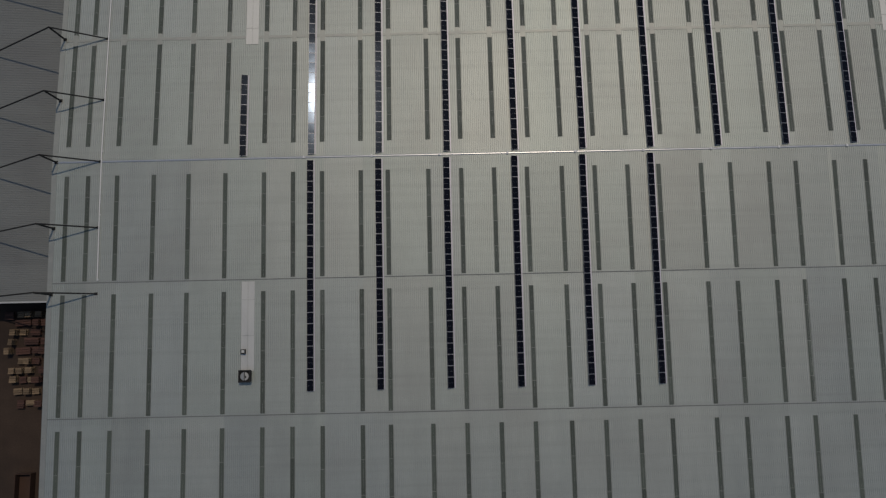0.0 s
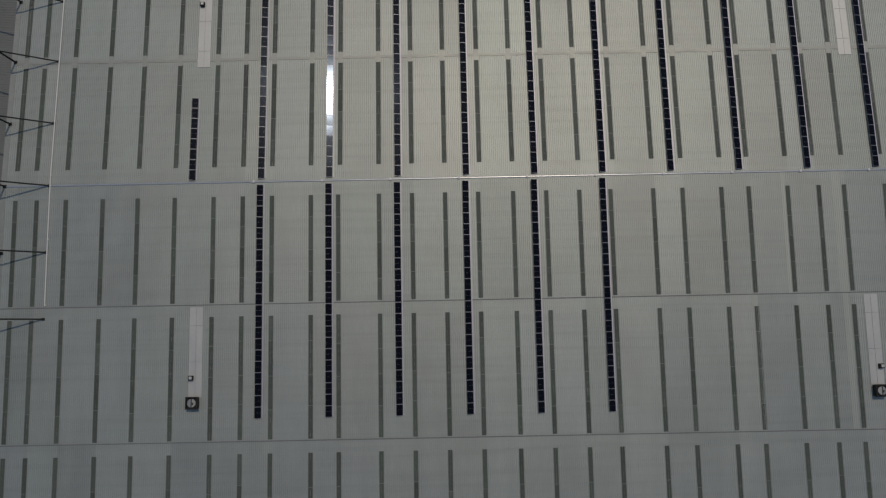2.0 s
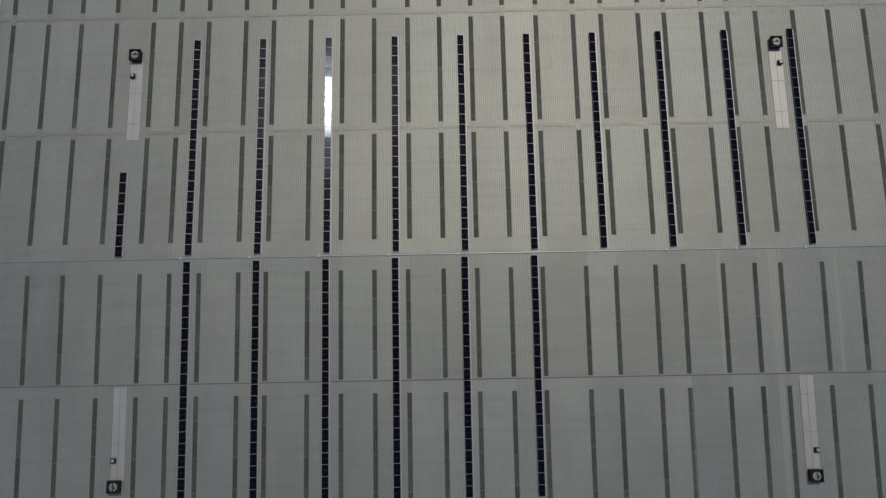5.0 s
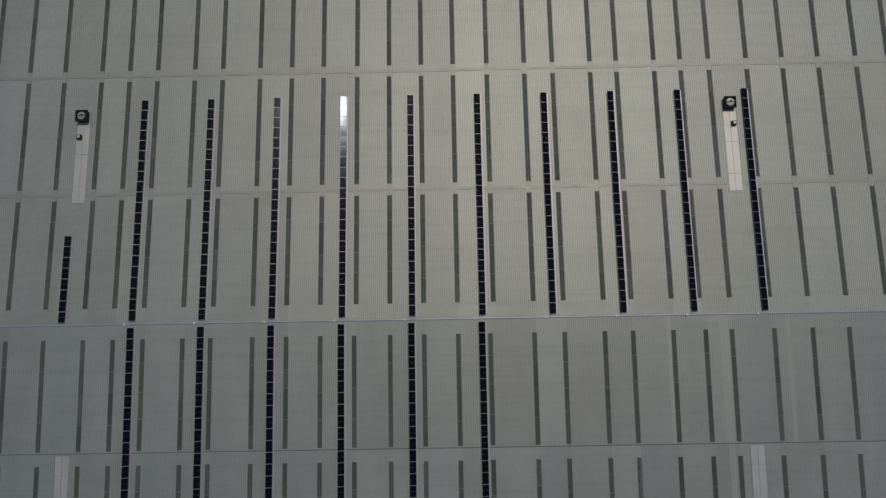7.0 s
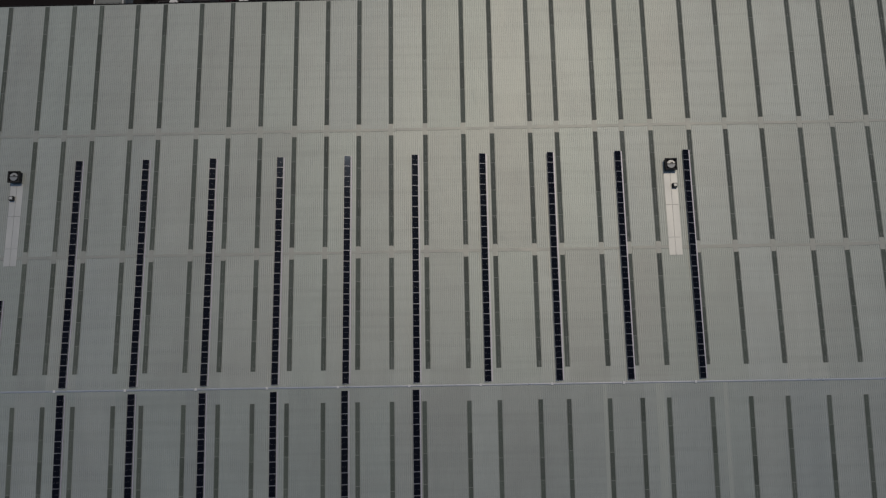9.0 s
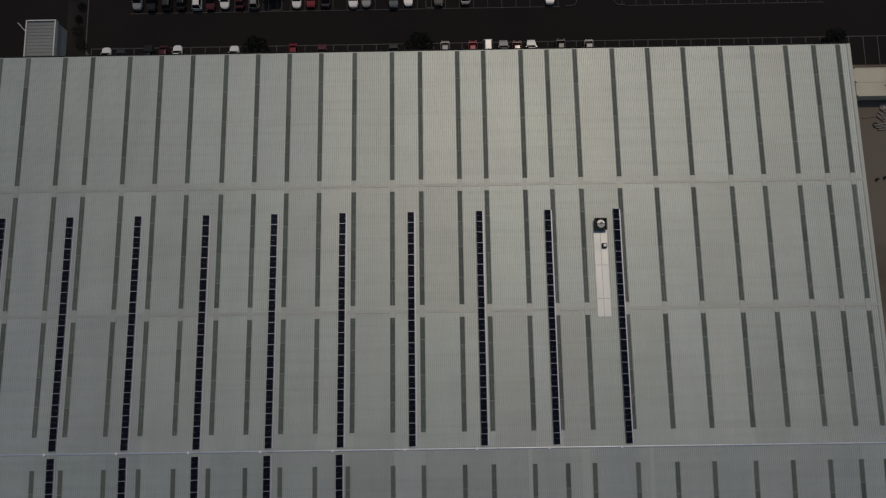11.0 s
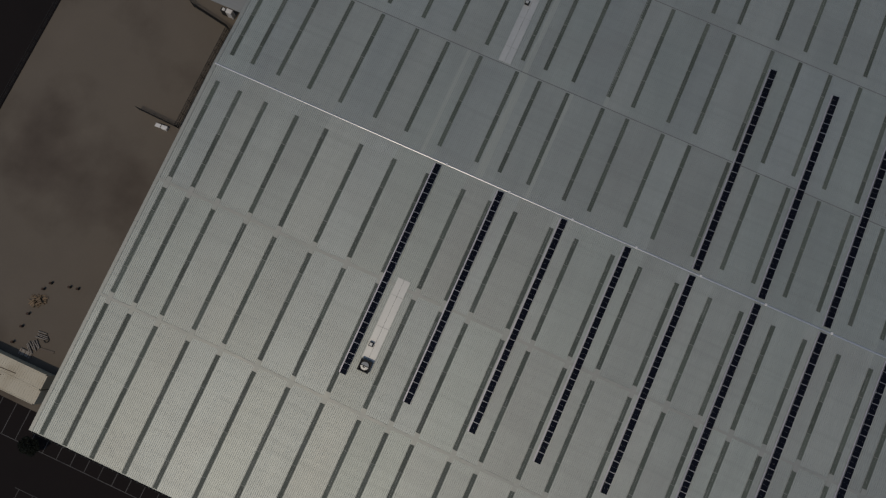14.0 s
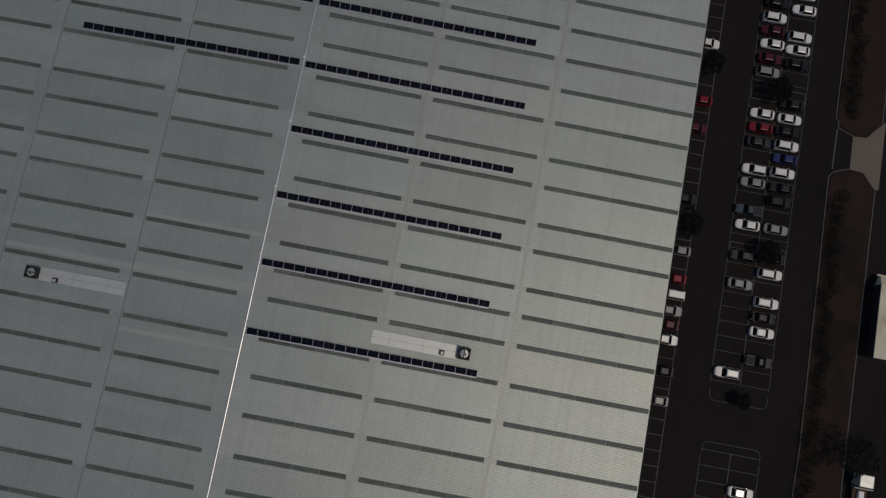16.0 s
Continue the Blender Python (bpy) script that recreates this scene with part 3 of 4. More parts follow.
def fence(name, points, label, h=2.0, pickets=True):
    f = tagged(empty(name, *points[0], 0.02), label, "fence")
    o = Vector((*points[0], 0))
    for a, b in zip(points, points[1:]):
        a, b = Vector((*a, 0)) - o, Vector((*b, 0)) - o
        n = max(1, round((b - a).length / 2.4))
        for i in range(n + 1):
            p = a + (b - a) * i / n
            bm = bmesh.new()
            tube(bm, p, p + Vector((0, 0, h)), 0.05, n=6)
            part("post", bm, M_DARK, f)
        for z in (0.3, h * 0.5, h - 0.05):
            bm = bmesh.new()
            tube(bm, a + Vector((0, 0, z)), b + Vector((0, 0, z)), 0.035, n=5)
            part("rail", bm, M_DARK, f)
        if not pickets:
            continue
        n = round((b - a).length / 0.14)
        bm = bmesh.new()
        for i in range(n):
            p = a + (b - a) * (i + .5) / n
            box(bm, p.x - 0.02, p.y - 0.02, 0.1, p.x + 0.02, p.y + 0.02, h - 0.1)
        tagged(part("pickets", bm, M_DARK, f), kind="stuff")
    return f


fence("yard_fence", [(152.9, -9.0), (152.9, 10.9), (160.6, 10.7)], "dark steel picket fence round a yard bay")
fence("yard_fence", [(153.0, -9.2), (160.6, -10.4), (167.2, -14.4)], "dark steel picket fence with a bend")
fence("boundary_fence", [(183.2, -60.0), (183.2, 52.4), (178.8, 60.2), (169.8, 62.8)], "thin dark post and rail fence at the edge of the yard", 1.2, False)
def pipe_pile(x, y, turn, n, length, gap, material, label, group, spread=0.5, r=0.07):
    """n pipes side by side on two bearers, each slid and turned a little."""
    b = tagged(empty("scrap_bundle", x, y, 0.02), label, "scrap", group)
    for sx in (-1, 1):
        part("bearer", boxes((sx * length * 0.3 - 0.06, -n * gap / 2, 0, sx * length * 0.3 + 0.06, n * gap / 2, 0.1)), M_DARK, b)
    for k in range(n):
        bm = bmesh.new()
        l = length * random.uniform(0.7, 1.0) / 2
        tube(bm, (-l, random.uniform(-.1, .1), 0), (l, random.uniform(-.1, .1), random.uniform(0, .08)), r, n=7)
        p = part("pipe", bm, material, b)
        p.matrix_basis = pose(random.uniform(-spread, spread), (k + 0.5 - n / 2) * gap, 0.1 + r, 0, 0, random.uniform(-4, 4))
    b.rotation_euler = (0, 0, radians(turn))
    return b


BOUND = "scrap by the boundary"
pipe_pile(174.2, 67.6, 118, 6, 4.2, 0.75, M_SCRAP, "row of long grey steel pipes laid on dark asphalt", BOUND, 0.5, 0.1)
pipe_pile(174.0, 63.5, 100, 3, 2.6, 0.8, M_SCRAP, "few grey steel pipes lying by the yard edge", BOUND)
pipe_pile(170.2, 61.2, 15, 7, 2.0, 0.28, M_RUST, "heap of rusty steel sections by the yard edge", BOUND, 0.4)
pipe_pile(168.0, 62.6, 35, 4, 1.4, 0.3, M_FLASH, "small heap of pale metal offcuts", BOUND, 0.3)
pipe_pile(183.8, 55.6, 40, 4, 2.2, 0.3, M_FLASH, "bundle of pale steel sections by the fence", BOUND)
pipe_pile(184.6, 60.4, 80, 4, 2.0, 0.3, M_FLASH, "bundle of pale steel sections by the fence", BOUND)
bale = tagged(empty("white_bale", 155.6, 11.9, 0.02), "small white wrapped bundle lying beside the fence", "bundle")
bm = boxes((-1.2, -0.35, 0, 1.0, 0.35, 0.7))
for q in bm.verts:
    q.co.y += 0.12 * q.co.x * q.co.z
part("wrap", bevelled(bm, 0.12, 2), M_WHITE, bale)
part("strap", boxes((-0.1, -0.37, 0.0, 0.0, 0.37, 0.74)), M_DARK, bale)
cab = tagged(empty("utility_cabinet", 154.0, -11.6, 0.02), "white and black utility cabinets by the lean-to", "cabinet")
part("body", bevelled(boxes((-0.9, -0.4, 0, 0.2, 0.4, 2.0)), 0.03), M_WHITE, cab)
part("unit", bevelled(boxes((0.3, -0.4, 0, 1.3, 0.4, 1.7)), 0.03), M_DARK, cab)
part("lid", bevelled(boxes((0.5, -0.25, 1.7, 1.0, 0.25, 1.85)), 0.03), M_WHITE, cab)


# ---- freight containers ----
def freight_container(x, y, length, width, h, material, label, category="container"):
    c = tagged(empty("freight_container", x, y, 0.02), label, category, "freight containers")
    bm = bmesh.new()
    box(bm, -length / 2 + 0.1, -width / 2 + 0.06, 0.15, length / 2 - 0.1, width / 2 - 0.06, h - 0.05)
    part("body", bm, material, c)
    n = int(length / 0.45)
    bm = bmesh.new()
    for i in range(n):
        xx = -length / 2 + 0.2 + i * (length - 0.4) / n
        box(bm, xx, -width / 2 + 0.12, h - 0.05, xx + 0.22, width / 2 - 0.12, h - 0.02)
    tagged(part("roof_rib", bm, material, c), kind="stuff")
    for sy in (-1, 1):
        part("top_rail", boxes((-length / 2 + 0.12, sy * width / 2 - 0.06, h - 0.12, length / 2 - 0.12, sy * width / 2 + 0.06, h)), material, c)
    for sx in (-1, 1):
        part("end_frame", boxes((sx * length / 2 - 0.09, -width / 2, 0, sx * length / 2 + 0.09, width / 2, h - 0.01)), material, c)
        for sy in (-1, 1):
            part("corner_casting", boxes((sx * (length / 2 - .05) - 0.1, sy * width / 2 - 0.09, h - 0.1, sx * (length / 2 - .05) + 0.1, sy * width / 2 + 0.09, h + 0.02)), M_DARK, c)
    return c


c1 = freight_container(157.95, 61.0, 12.2, 2.44, 2.6, M_CONT, "cream freight container with rust stains on concrete")
c2 = freight_container(158.1, 58.45, 12.2, 2.44, 2.6, M_CONT, "cream freight container with a long dark dent on its roof")
part("dent", boxes((-1.2, 0.55, 2.585, 2.0, 0.66, 2.61)), M_RUST, c2, "dark rusty scrape").rotation_euler = (0, 0, 0.06)
for i, (dx, dy) in enumerate(((1.0, -0.9), (1.5, -0.9), (1.0, -0.5), (1.5, -0.5))):
    part("bar_mark", boxes((dx, dy, 2.585, dx + 0.28, dy + 0.1, 2.605)), M_RUST, c1)

NEARC = "scrap by the containers"
sheets = tagged(empty("sheet_stack", 158.35, 56.1, 0.02), "stack of pale metal sheets on timber bearers", "sheets", NEARC)
for k in range(4):
    part("bearer", boxes((-1.0 + k * 0.66, -0.6, 0, -0.9 + k * 0.66, 0.6, 0.1)), M_DARK, sheets)
    p = part("sheet", boxes((-1.12 + 0.04 * k, -0.5, 0.1 + 0.05 * k, 1.1 - 0.05 * k, 0.5, 0.14 + 0.05 * k)), M_SCRAP, sheets)
    p.rotation_euler = (0, 0, 0.05 * (k - 1.5))
for k in range(3):
    part("strap", boxes((-0.8 + k * 0.75, -0.56, 0.3, -0.72 + k * 0.75, 0.56, 0.33)), M_RUST, sheets)
pipe_pile(157.75, 54.5, -38, 6, 2.0, 0.36, M_SCRAP, "striped row of pale steel sections on dark bearers", NEARC, 0.15, 0.1)
pipe_pile(157.1, 52.4, 8, 4, 2.0, 0.3, M_SCRAP, "bundle of steel sections with a dark coil beside it", NEARC, 0.2, 0.08)
coil = tagged(empty("hose_coil", 156.2, 52.75, 0.02), "small dark coil of hose lying on concrete", "hose", NEARC)
bm = bmesh.new()
for k in range(14):
    p, q = (radians(k * 360 / 14), radians((k + 1) * 360 / 14))
    tube(bm, (0.42 * math.cos(p), 0.42 * math.sin(p), 0.1), (0.42 * math.cos(q), 0.42 * math.sin(q), 0.1), 0.09, n=6)
part("coil", bm, M_DARK, coil)
plank = tagged(part("long_plank", bevelled(boxes((-1.3, -0.2, 0, 1.3, 0.2, 0.12)), 0.02), M_WALKC), "pale weathered plank lying on concrete", "plank")
plank.matrix_basis = pose(155.3, 54.3, 0.02, 0, 0, 8)
for k in range(3):
    s = stack("pallet_stack", 160.4 + 0.55 * (k - 1), 47.2 + 0.45 * k, 1.2, 1.0, 0.3 + 0.2 * k, M_WOOD, "broken pale pallets in a heap on concrete", 30 + 20 * k, "pallets in the east yard")
heap = tagged(empty("board_heap", 161.0, 47.3, 0.02), "scattered heap of pale broken boards on concrete", "boards", "pallets in the east yard")
for k in range(22):
    l = random.uniform(0.5, 1.1)
    p = part("board", boxes((-l, -0.06, 0, l, 0.06, 0.04)), M_WOOD, heap)
    p.matrix_basis = pose(random.gauss(0, 0.8), random.gauss(0, 0.55), 0.02 + 0.045 * (k % 6), 0, 0, random.uniform(0, 180))
for x, y in ((161.1, 55.3), (161.0, 52.4), (161.0, 50.1), (160.7, 45.4), (160.0, 44.0), (156.8, 43.3), (155.4, 43.0)):
    d = tagged(empty("drum", x, y, 0.02), "small dark steel drum standing on the concrete", "drum", "drums in the yard")
    bm = bmesh.new()
    tube(bm, (0, 0, 0), (0, 0, 0.6), 0.22, n=12)
    part("shell", bm, M_DARK, d)
    bm = bmesh.new()
    tube(bm, (0, 0, 0.6), (0, 0, 0.63), 0.19, n=12)
    part("lid", bm, M_RUST, d)

# ---- car park: kerbs, bed, markings ----
LOT_X = -0.55  # the car park as a whole, along the building


def kerb(name, pts, w=0.18, h=0.13, label="worn concrete kerb beside asphalt"):
    bm = bmesh.new()
    for (xa, ya), (xb, yb) in zip(pts, pts[1:]):
        a, b = Vector((xa + LOT_X, ya, 0)), Vector((xb + LOT_X, yb, 0))
        d = (b - a).normalized()
        nrm = Vector((-d.y, d.x, 0)) * w / 2
        n = max(1, round((b - a).length / 2.5))
        for i in range(n):
            p, q = a + (b - a) * i / n + d * 0.01, a + (b - a) * (i + 1) / n - d * 0.01
            vs = [bm.verts.new(v) for v in (p - nrm, q - nrm, q + nrm, p + nrm)]
            up = [bm.verts.new(v.co + Vector((0, 0, h))) for v in vs]
            bm.faces.new(up)
            for i2 in range(4):
                bm.faces.new((vs[i2], vs[(i2 + 1) % 4], up[(i2 + 1) % 4], up[i2]))
    return tagged(part(name, bm, M_KERB), label, "kerb", kind="structure")


def arc(cx, cy, r, a0, a1, n=6):
    return [(cx + r * math.cos(radians(a0 + (a1 - a0) * i / n)), cy + r * math.sin(radians(a0 + (a1 - a0) * i / n))) for i in range(n + 1)]


def plate_ground(name, pts, z, material, label, category):
    bm = bmesh.new()
    lo = [bm.verts.new((x + LOT_X, y, z - 0.2)) for x, y in pts]
    hi = [bm.verts.new((x + LOT_X, y, z)) for x, y in pts]
    bm.faces.new(hi)
    for i in range(len(pts)):
        j = (i + 1) % len(pts)
        bm.faces.new((lo[i], lo[j], hi[j], hi[i]))
    bmesh.ops.recalc_face_normals(bm, faces=bm.faces[:])
    return tagged(part(name, bm, material), label, category, kind="structure")


plate_ground("bed_north", [(64.6, 91.7), (260, 91.7), (260, 99.5), (64.7, 99.5), (62.1, 97.3), (61.9, 95.0), (62.6, 92.9), (63.4, 92.0)], 0.10, M_MULCH,
             "reddish-brown mulch planting bed along the car park", "planting bed")
plate_ground("bed_north", [(-60, 91.7), (52.6, 91.7), (54.0, 92.0), (55.6, 94.7), (55.5, 97.1), (52.9, 99.5), (-60, 99.5)], 0.10, M_MULCH,
             "reddish-brown mulch planting bed along the car park", "planting bed")
slab("bed_west", 12.8, 66.2, 16.3, 91.6, 0.10, M_SOIL, "dark planting strip beside the kerb", "planting bed", 0.2)
plate_ground("path", [(55.75, 94.75), (61.75, 94.85), (62.0, 97.25), (64.6, 99.4), (64.6, 100.2), (52.2, 100.2), (52.9, 99.4), (55.6, 97.2)], 0.06, M_WALKC,
             "tan concrete crossing flaring out to the road", "path")
kerb("kerb_north", [(17.0, 91.4), (52.5, 91.4)] + arc(52.5, 92.9, 1.5, -90, -40) + [(54.72, 92.0), (55.75, 94.7)])
kerb("kerb_drive", [(54.9, 91.92), (62.2, 91.82)], 0.22, 0.03, "flush concrete kerb across a drive")
kerb("kerb_north", [(61.75, 94.8), (62.4, 92.9)] + arc(64.2, 93.0, 1.65, 200, 270) + [(110, 92.0), (150, 90.7), (200, 90.5)])
kerb("kerb_west", [(17.0, 91.4), (17.0, 69.6)])
plate_ground("pavement_west", [(13.4, 63.7), (19.4, 63.7), (18.4, 66.8), (17.0, 69.2), (16.9, 66.2)], 0.03, M_KERB, "worn grey concrete corner by the planting strip", "pavement")
kerb("kerb_road", [(-60, 99.6), (52.9, 99.6)])
kerb("kerb_road", [(64.6, 99.6), (134, 99.6), (139, 98.6), (200, 98.0)])

line_bm = bmesh.new()


def stripe(x0, y0, x1, y1):
    box(line_bm, x0 + LOT_X, y0, 0.001, x1 + LOT_X, y1, 0.006)


P = 2.545
X0 = 55.0 - P / 2
for i in range(-12, 20):
    x = X0 + i * P
    if 24 < x < 103.5:
        stripe(x - .03, 75.9, x + .03, 80.9)
        stripe(x - .03, 80.9, x + .03, 85.8)
for i in range(0, 15):
    x = 113.6 + i * P
    stripe(x - .04, 76.0, x + .04, 85.7)
stripe(24.6, 80.85, 102.3, 80.95)
for y in (75.87, 85.77):
    stripe(24.6, y, 102.3, y + 0.07)
    stripe(114.6, y, 150, y + 0.07)
stripe(113.6, 80.85, 147, 80.95)
for i in range(62):
    x = 18.0 + i * 2.56
    stripe(x - .05, 63.95, x + .05, 69.3)
stripe(18.0, 69.25, 175, 69.35)
for x in (138.0, 152.0, 166.0):
    stripe(x, 105.65, x + 9, 105.8)
    stripe(x, 100.6, x + 9, 100.75)
kerb("kerb_road", [(40, 114.2), (83.5, 114.4), (85.2, 115.5), (86.0, 121)])
kerb("kerb_road", [(97.2, 121), (97.4, 115.6), (98.6, 114.6), (130, 114.5)])
plate_ground("drive_north", [(85.4, 115.2), (86.8, 114.5), (96.6, 114.6), (97.2, 116.0), (97.0, 130), (86.2, 130)], 0.03, M_WALKC,
             "tan concrete drive opening off the road", "drive")
tagged(part("parking_lines", line_bm, M_LINE), "thin worn white parking lines on asphalt", "road marking", kind="structure")

for x, s in ((103.4, 1), (114.2, -1)):
    pts = [(x, 76.0)] + arc(x + s * 1.0, 77.0, 1.0, -90, -90 + s * 90)[1:] + arc(x + s * 1.0, 84.7, 1.0, 90 - s * 90, 90) + [(x, 85.7)]
    kerb("kerb_island", pts, 0.09, 0.12, "kerb round the end of a parking row")
for x in (50.9, 79.4):
    kerb("kerb_island", [(x - 1.2, 76.1), (x + 1.2, 76.1), (x + 1.2, 85.6), (x - 1.2, 85.6), (x - 1.2, 76.1)], 0.12, 0.1, "kerb round a narrow planted island")


# ---- plants ----
def leaf_cloud(bm, centre, radii, n, size):
    for _ in range(n):
        d = Vector((random.gauss(0, 1), random.gauss(0, 1), random.gauss(0, 1))).normalized() * random.uniform(0.35, 1.0) ** 0.5
        c = Vector(centre) + Vector((d.x * radii[0], d.y * radii[1], d.z * radii[2]))
        u = Vector((random.gauss(0, 1), random.gauss(0, 1), random.gauss(0, 1))).normalized()
        w = u.orthogonal().normalized()
        s = size * random.uniform(0.6, 1.3)
        vs = [bm.verts.new(c + q) for q in (-u * s, w * s * 0.5, u * s, -w * s * 0.5)]
        bm.faces.new(vs)


def tree(x, y, r, h, label="small dark leafy tree in the car park", group="trees"):
    t = tagged(empty("tree", x, y, 0), label, "tree", group)
    bm = bmesh.new()
    tube(bm, (0, 0, -0.1), (0.1, 0.05, h * 0.5), 0.16, 0.09, 7)
    limbs = []
    for i in range(6):
        a = i * 1.05 + random.uniform(-.3, .3)
        e = (math.cos(a) * r * 0.65, math.sin(a) * r * 0.65, h * random.uniform(0.65, 0.9))
        tube(bm, (0.08, 0.04, h * random.uniform(0.3, 0.48)), e, 0.07, 0.025, 5)
        limbs.append(e)
    part("trunk", bm, M_BARK, t)
    bm = bmesh.new()
    for e in limbs + [(0, 0, h * 0.95)]:
        leaf_cloud(bm, e, (r * 0.48, r * 0.48, h * 0.17), 260, 0.20)
    part("crown", bm, M_LEAF, t)
    return t


for x, y, r, h in ((104.6, 80.9, 1.2, 2.8), (50.9, 79.8, 2.1, 4.2), (79.4, 81.6, 1.9, 4.0), (48.6, 67.0, 2.3, 4.5),
                   (77.0, 67.2, 2.4, 4.8), (147.5, 82.0, 2.4, 4.2), (109.6, 99.2, 3.2, 5.5), (150.0, 68.4, 1.5, 3.2),
                   (127.0, 100.2, 3.4, 5.5)):
    tree(x + LOT_X, y, r, h)


def shrub(x, y, r):
    s = tagged(empty("shrub", x, y, 0.1), "low dark shrub in the planting bed", "shrub", "shrubs in the beds")
    bm = bmesh.new()
    for i in range(3):
        a = random.uniform(0, 6.28)
        tube(bm, (0, 0, -0.05), (math.cos(a) * r * 0.5, math.sin(a) * r * 0.5, r * 0.7), 0.03, 0.012, 4)
    part("stems", bm, M_BARK, s)
    bm = bmesh.new()
    leaf_cloud(bm, (0, 0, r * 0.6), (r, r, r * 0.6), 220, 0.13)
    part("foliage", bm, M_LEAF, s)


for i in range(110):
    x = 18 + i * 1.28 + random.uniform(-.4, .4)
    if 52.5 < x < 66:
        continue
    shrub(x, 93.4 + random.uniform(-.8, .9), random.uniform(1.0, 1.6))
for i in range(9):
    shrub(14.8 + random.uniform(-1, 1), 70 + i * 2.4, random.uniform(0.7, 1.2))


# ---- vehicles ----
def loft(bm, stations, mi=0):
    """Cross-sections (y, half width low, half width high, z low, z mid, z high), joined nose to tail."""
    rings = []
    for y, wl, wh_, z0, z1, z2 in stations:
        pts = [(-wl * 0.94, z0), (-wl, z1), (-wh_, z2), (wh_, z2), (wl, z1), (wl * 0.94, z0)]
        rings.append([bm.verts.new((px, y, pz)) for px, pz in pts])
    for a, b in zip(rings, rings[1:]):
        for i in range(6):
            bm.faces.new((a[i], a[(i + 1) % 6], b[(i + 1) % 6], b[i])).material_index = mi
    bm.faces.new(rings[0])
    bm.faces.new(rings[-1][::-1])
    bmesh.ops.recalc_face_normals(bm, faces=bm.faces[:])
    return bm


def plate(c, t=0.012):
    """A thin pane on four corners, raised along its normal."""
    bm = bmesh.new()
    c = [Vector(p) for p in c]
    n = (c[1] - c[0]).cross(c[3] - c[0]).normalized()
    lo = [bm.verts.new(p - n * 0.004) for p in c]
    hi = [bm.verts.new(p + n * t) for p in c]
    bm.faces.new(lo[::-1])
    bm.faces.new(hi)
    for i in range(4):
        bm.faces.new((lo[i], lo[(i + 1) % 4], hi[(i + 1) % 4], hi[i]))
    return bm


SHAPES = {  # length, width, hood z, cabin from/to (base), roof from/to, roof z, boot z
    "sedan": (4.2, 1.70, 0.86, 1.02, -1.78, 0.30, -1.08, 1.42, 0.95),
    "suv": (4.2, 1.74, 0.98, 1.00, -2.0, 0.30, -1.58, 1.64, 1.00),
    "pickup": (4.8, 1.76, 1.03, 1.15, -0.75, 0.45, -0.35, 1.70, 1.00),
    "van": (4.4, 1.78, 1.08, 1.55, -2.12, 0.85, -1.85, 1.88, 1.08)}
MADE = {}


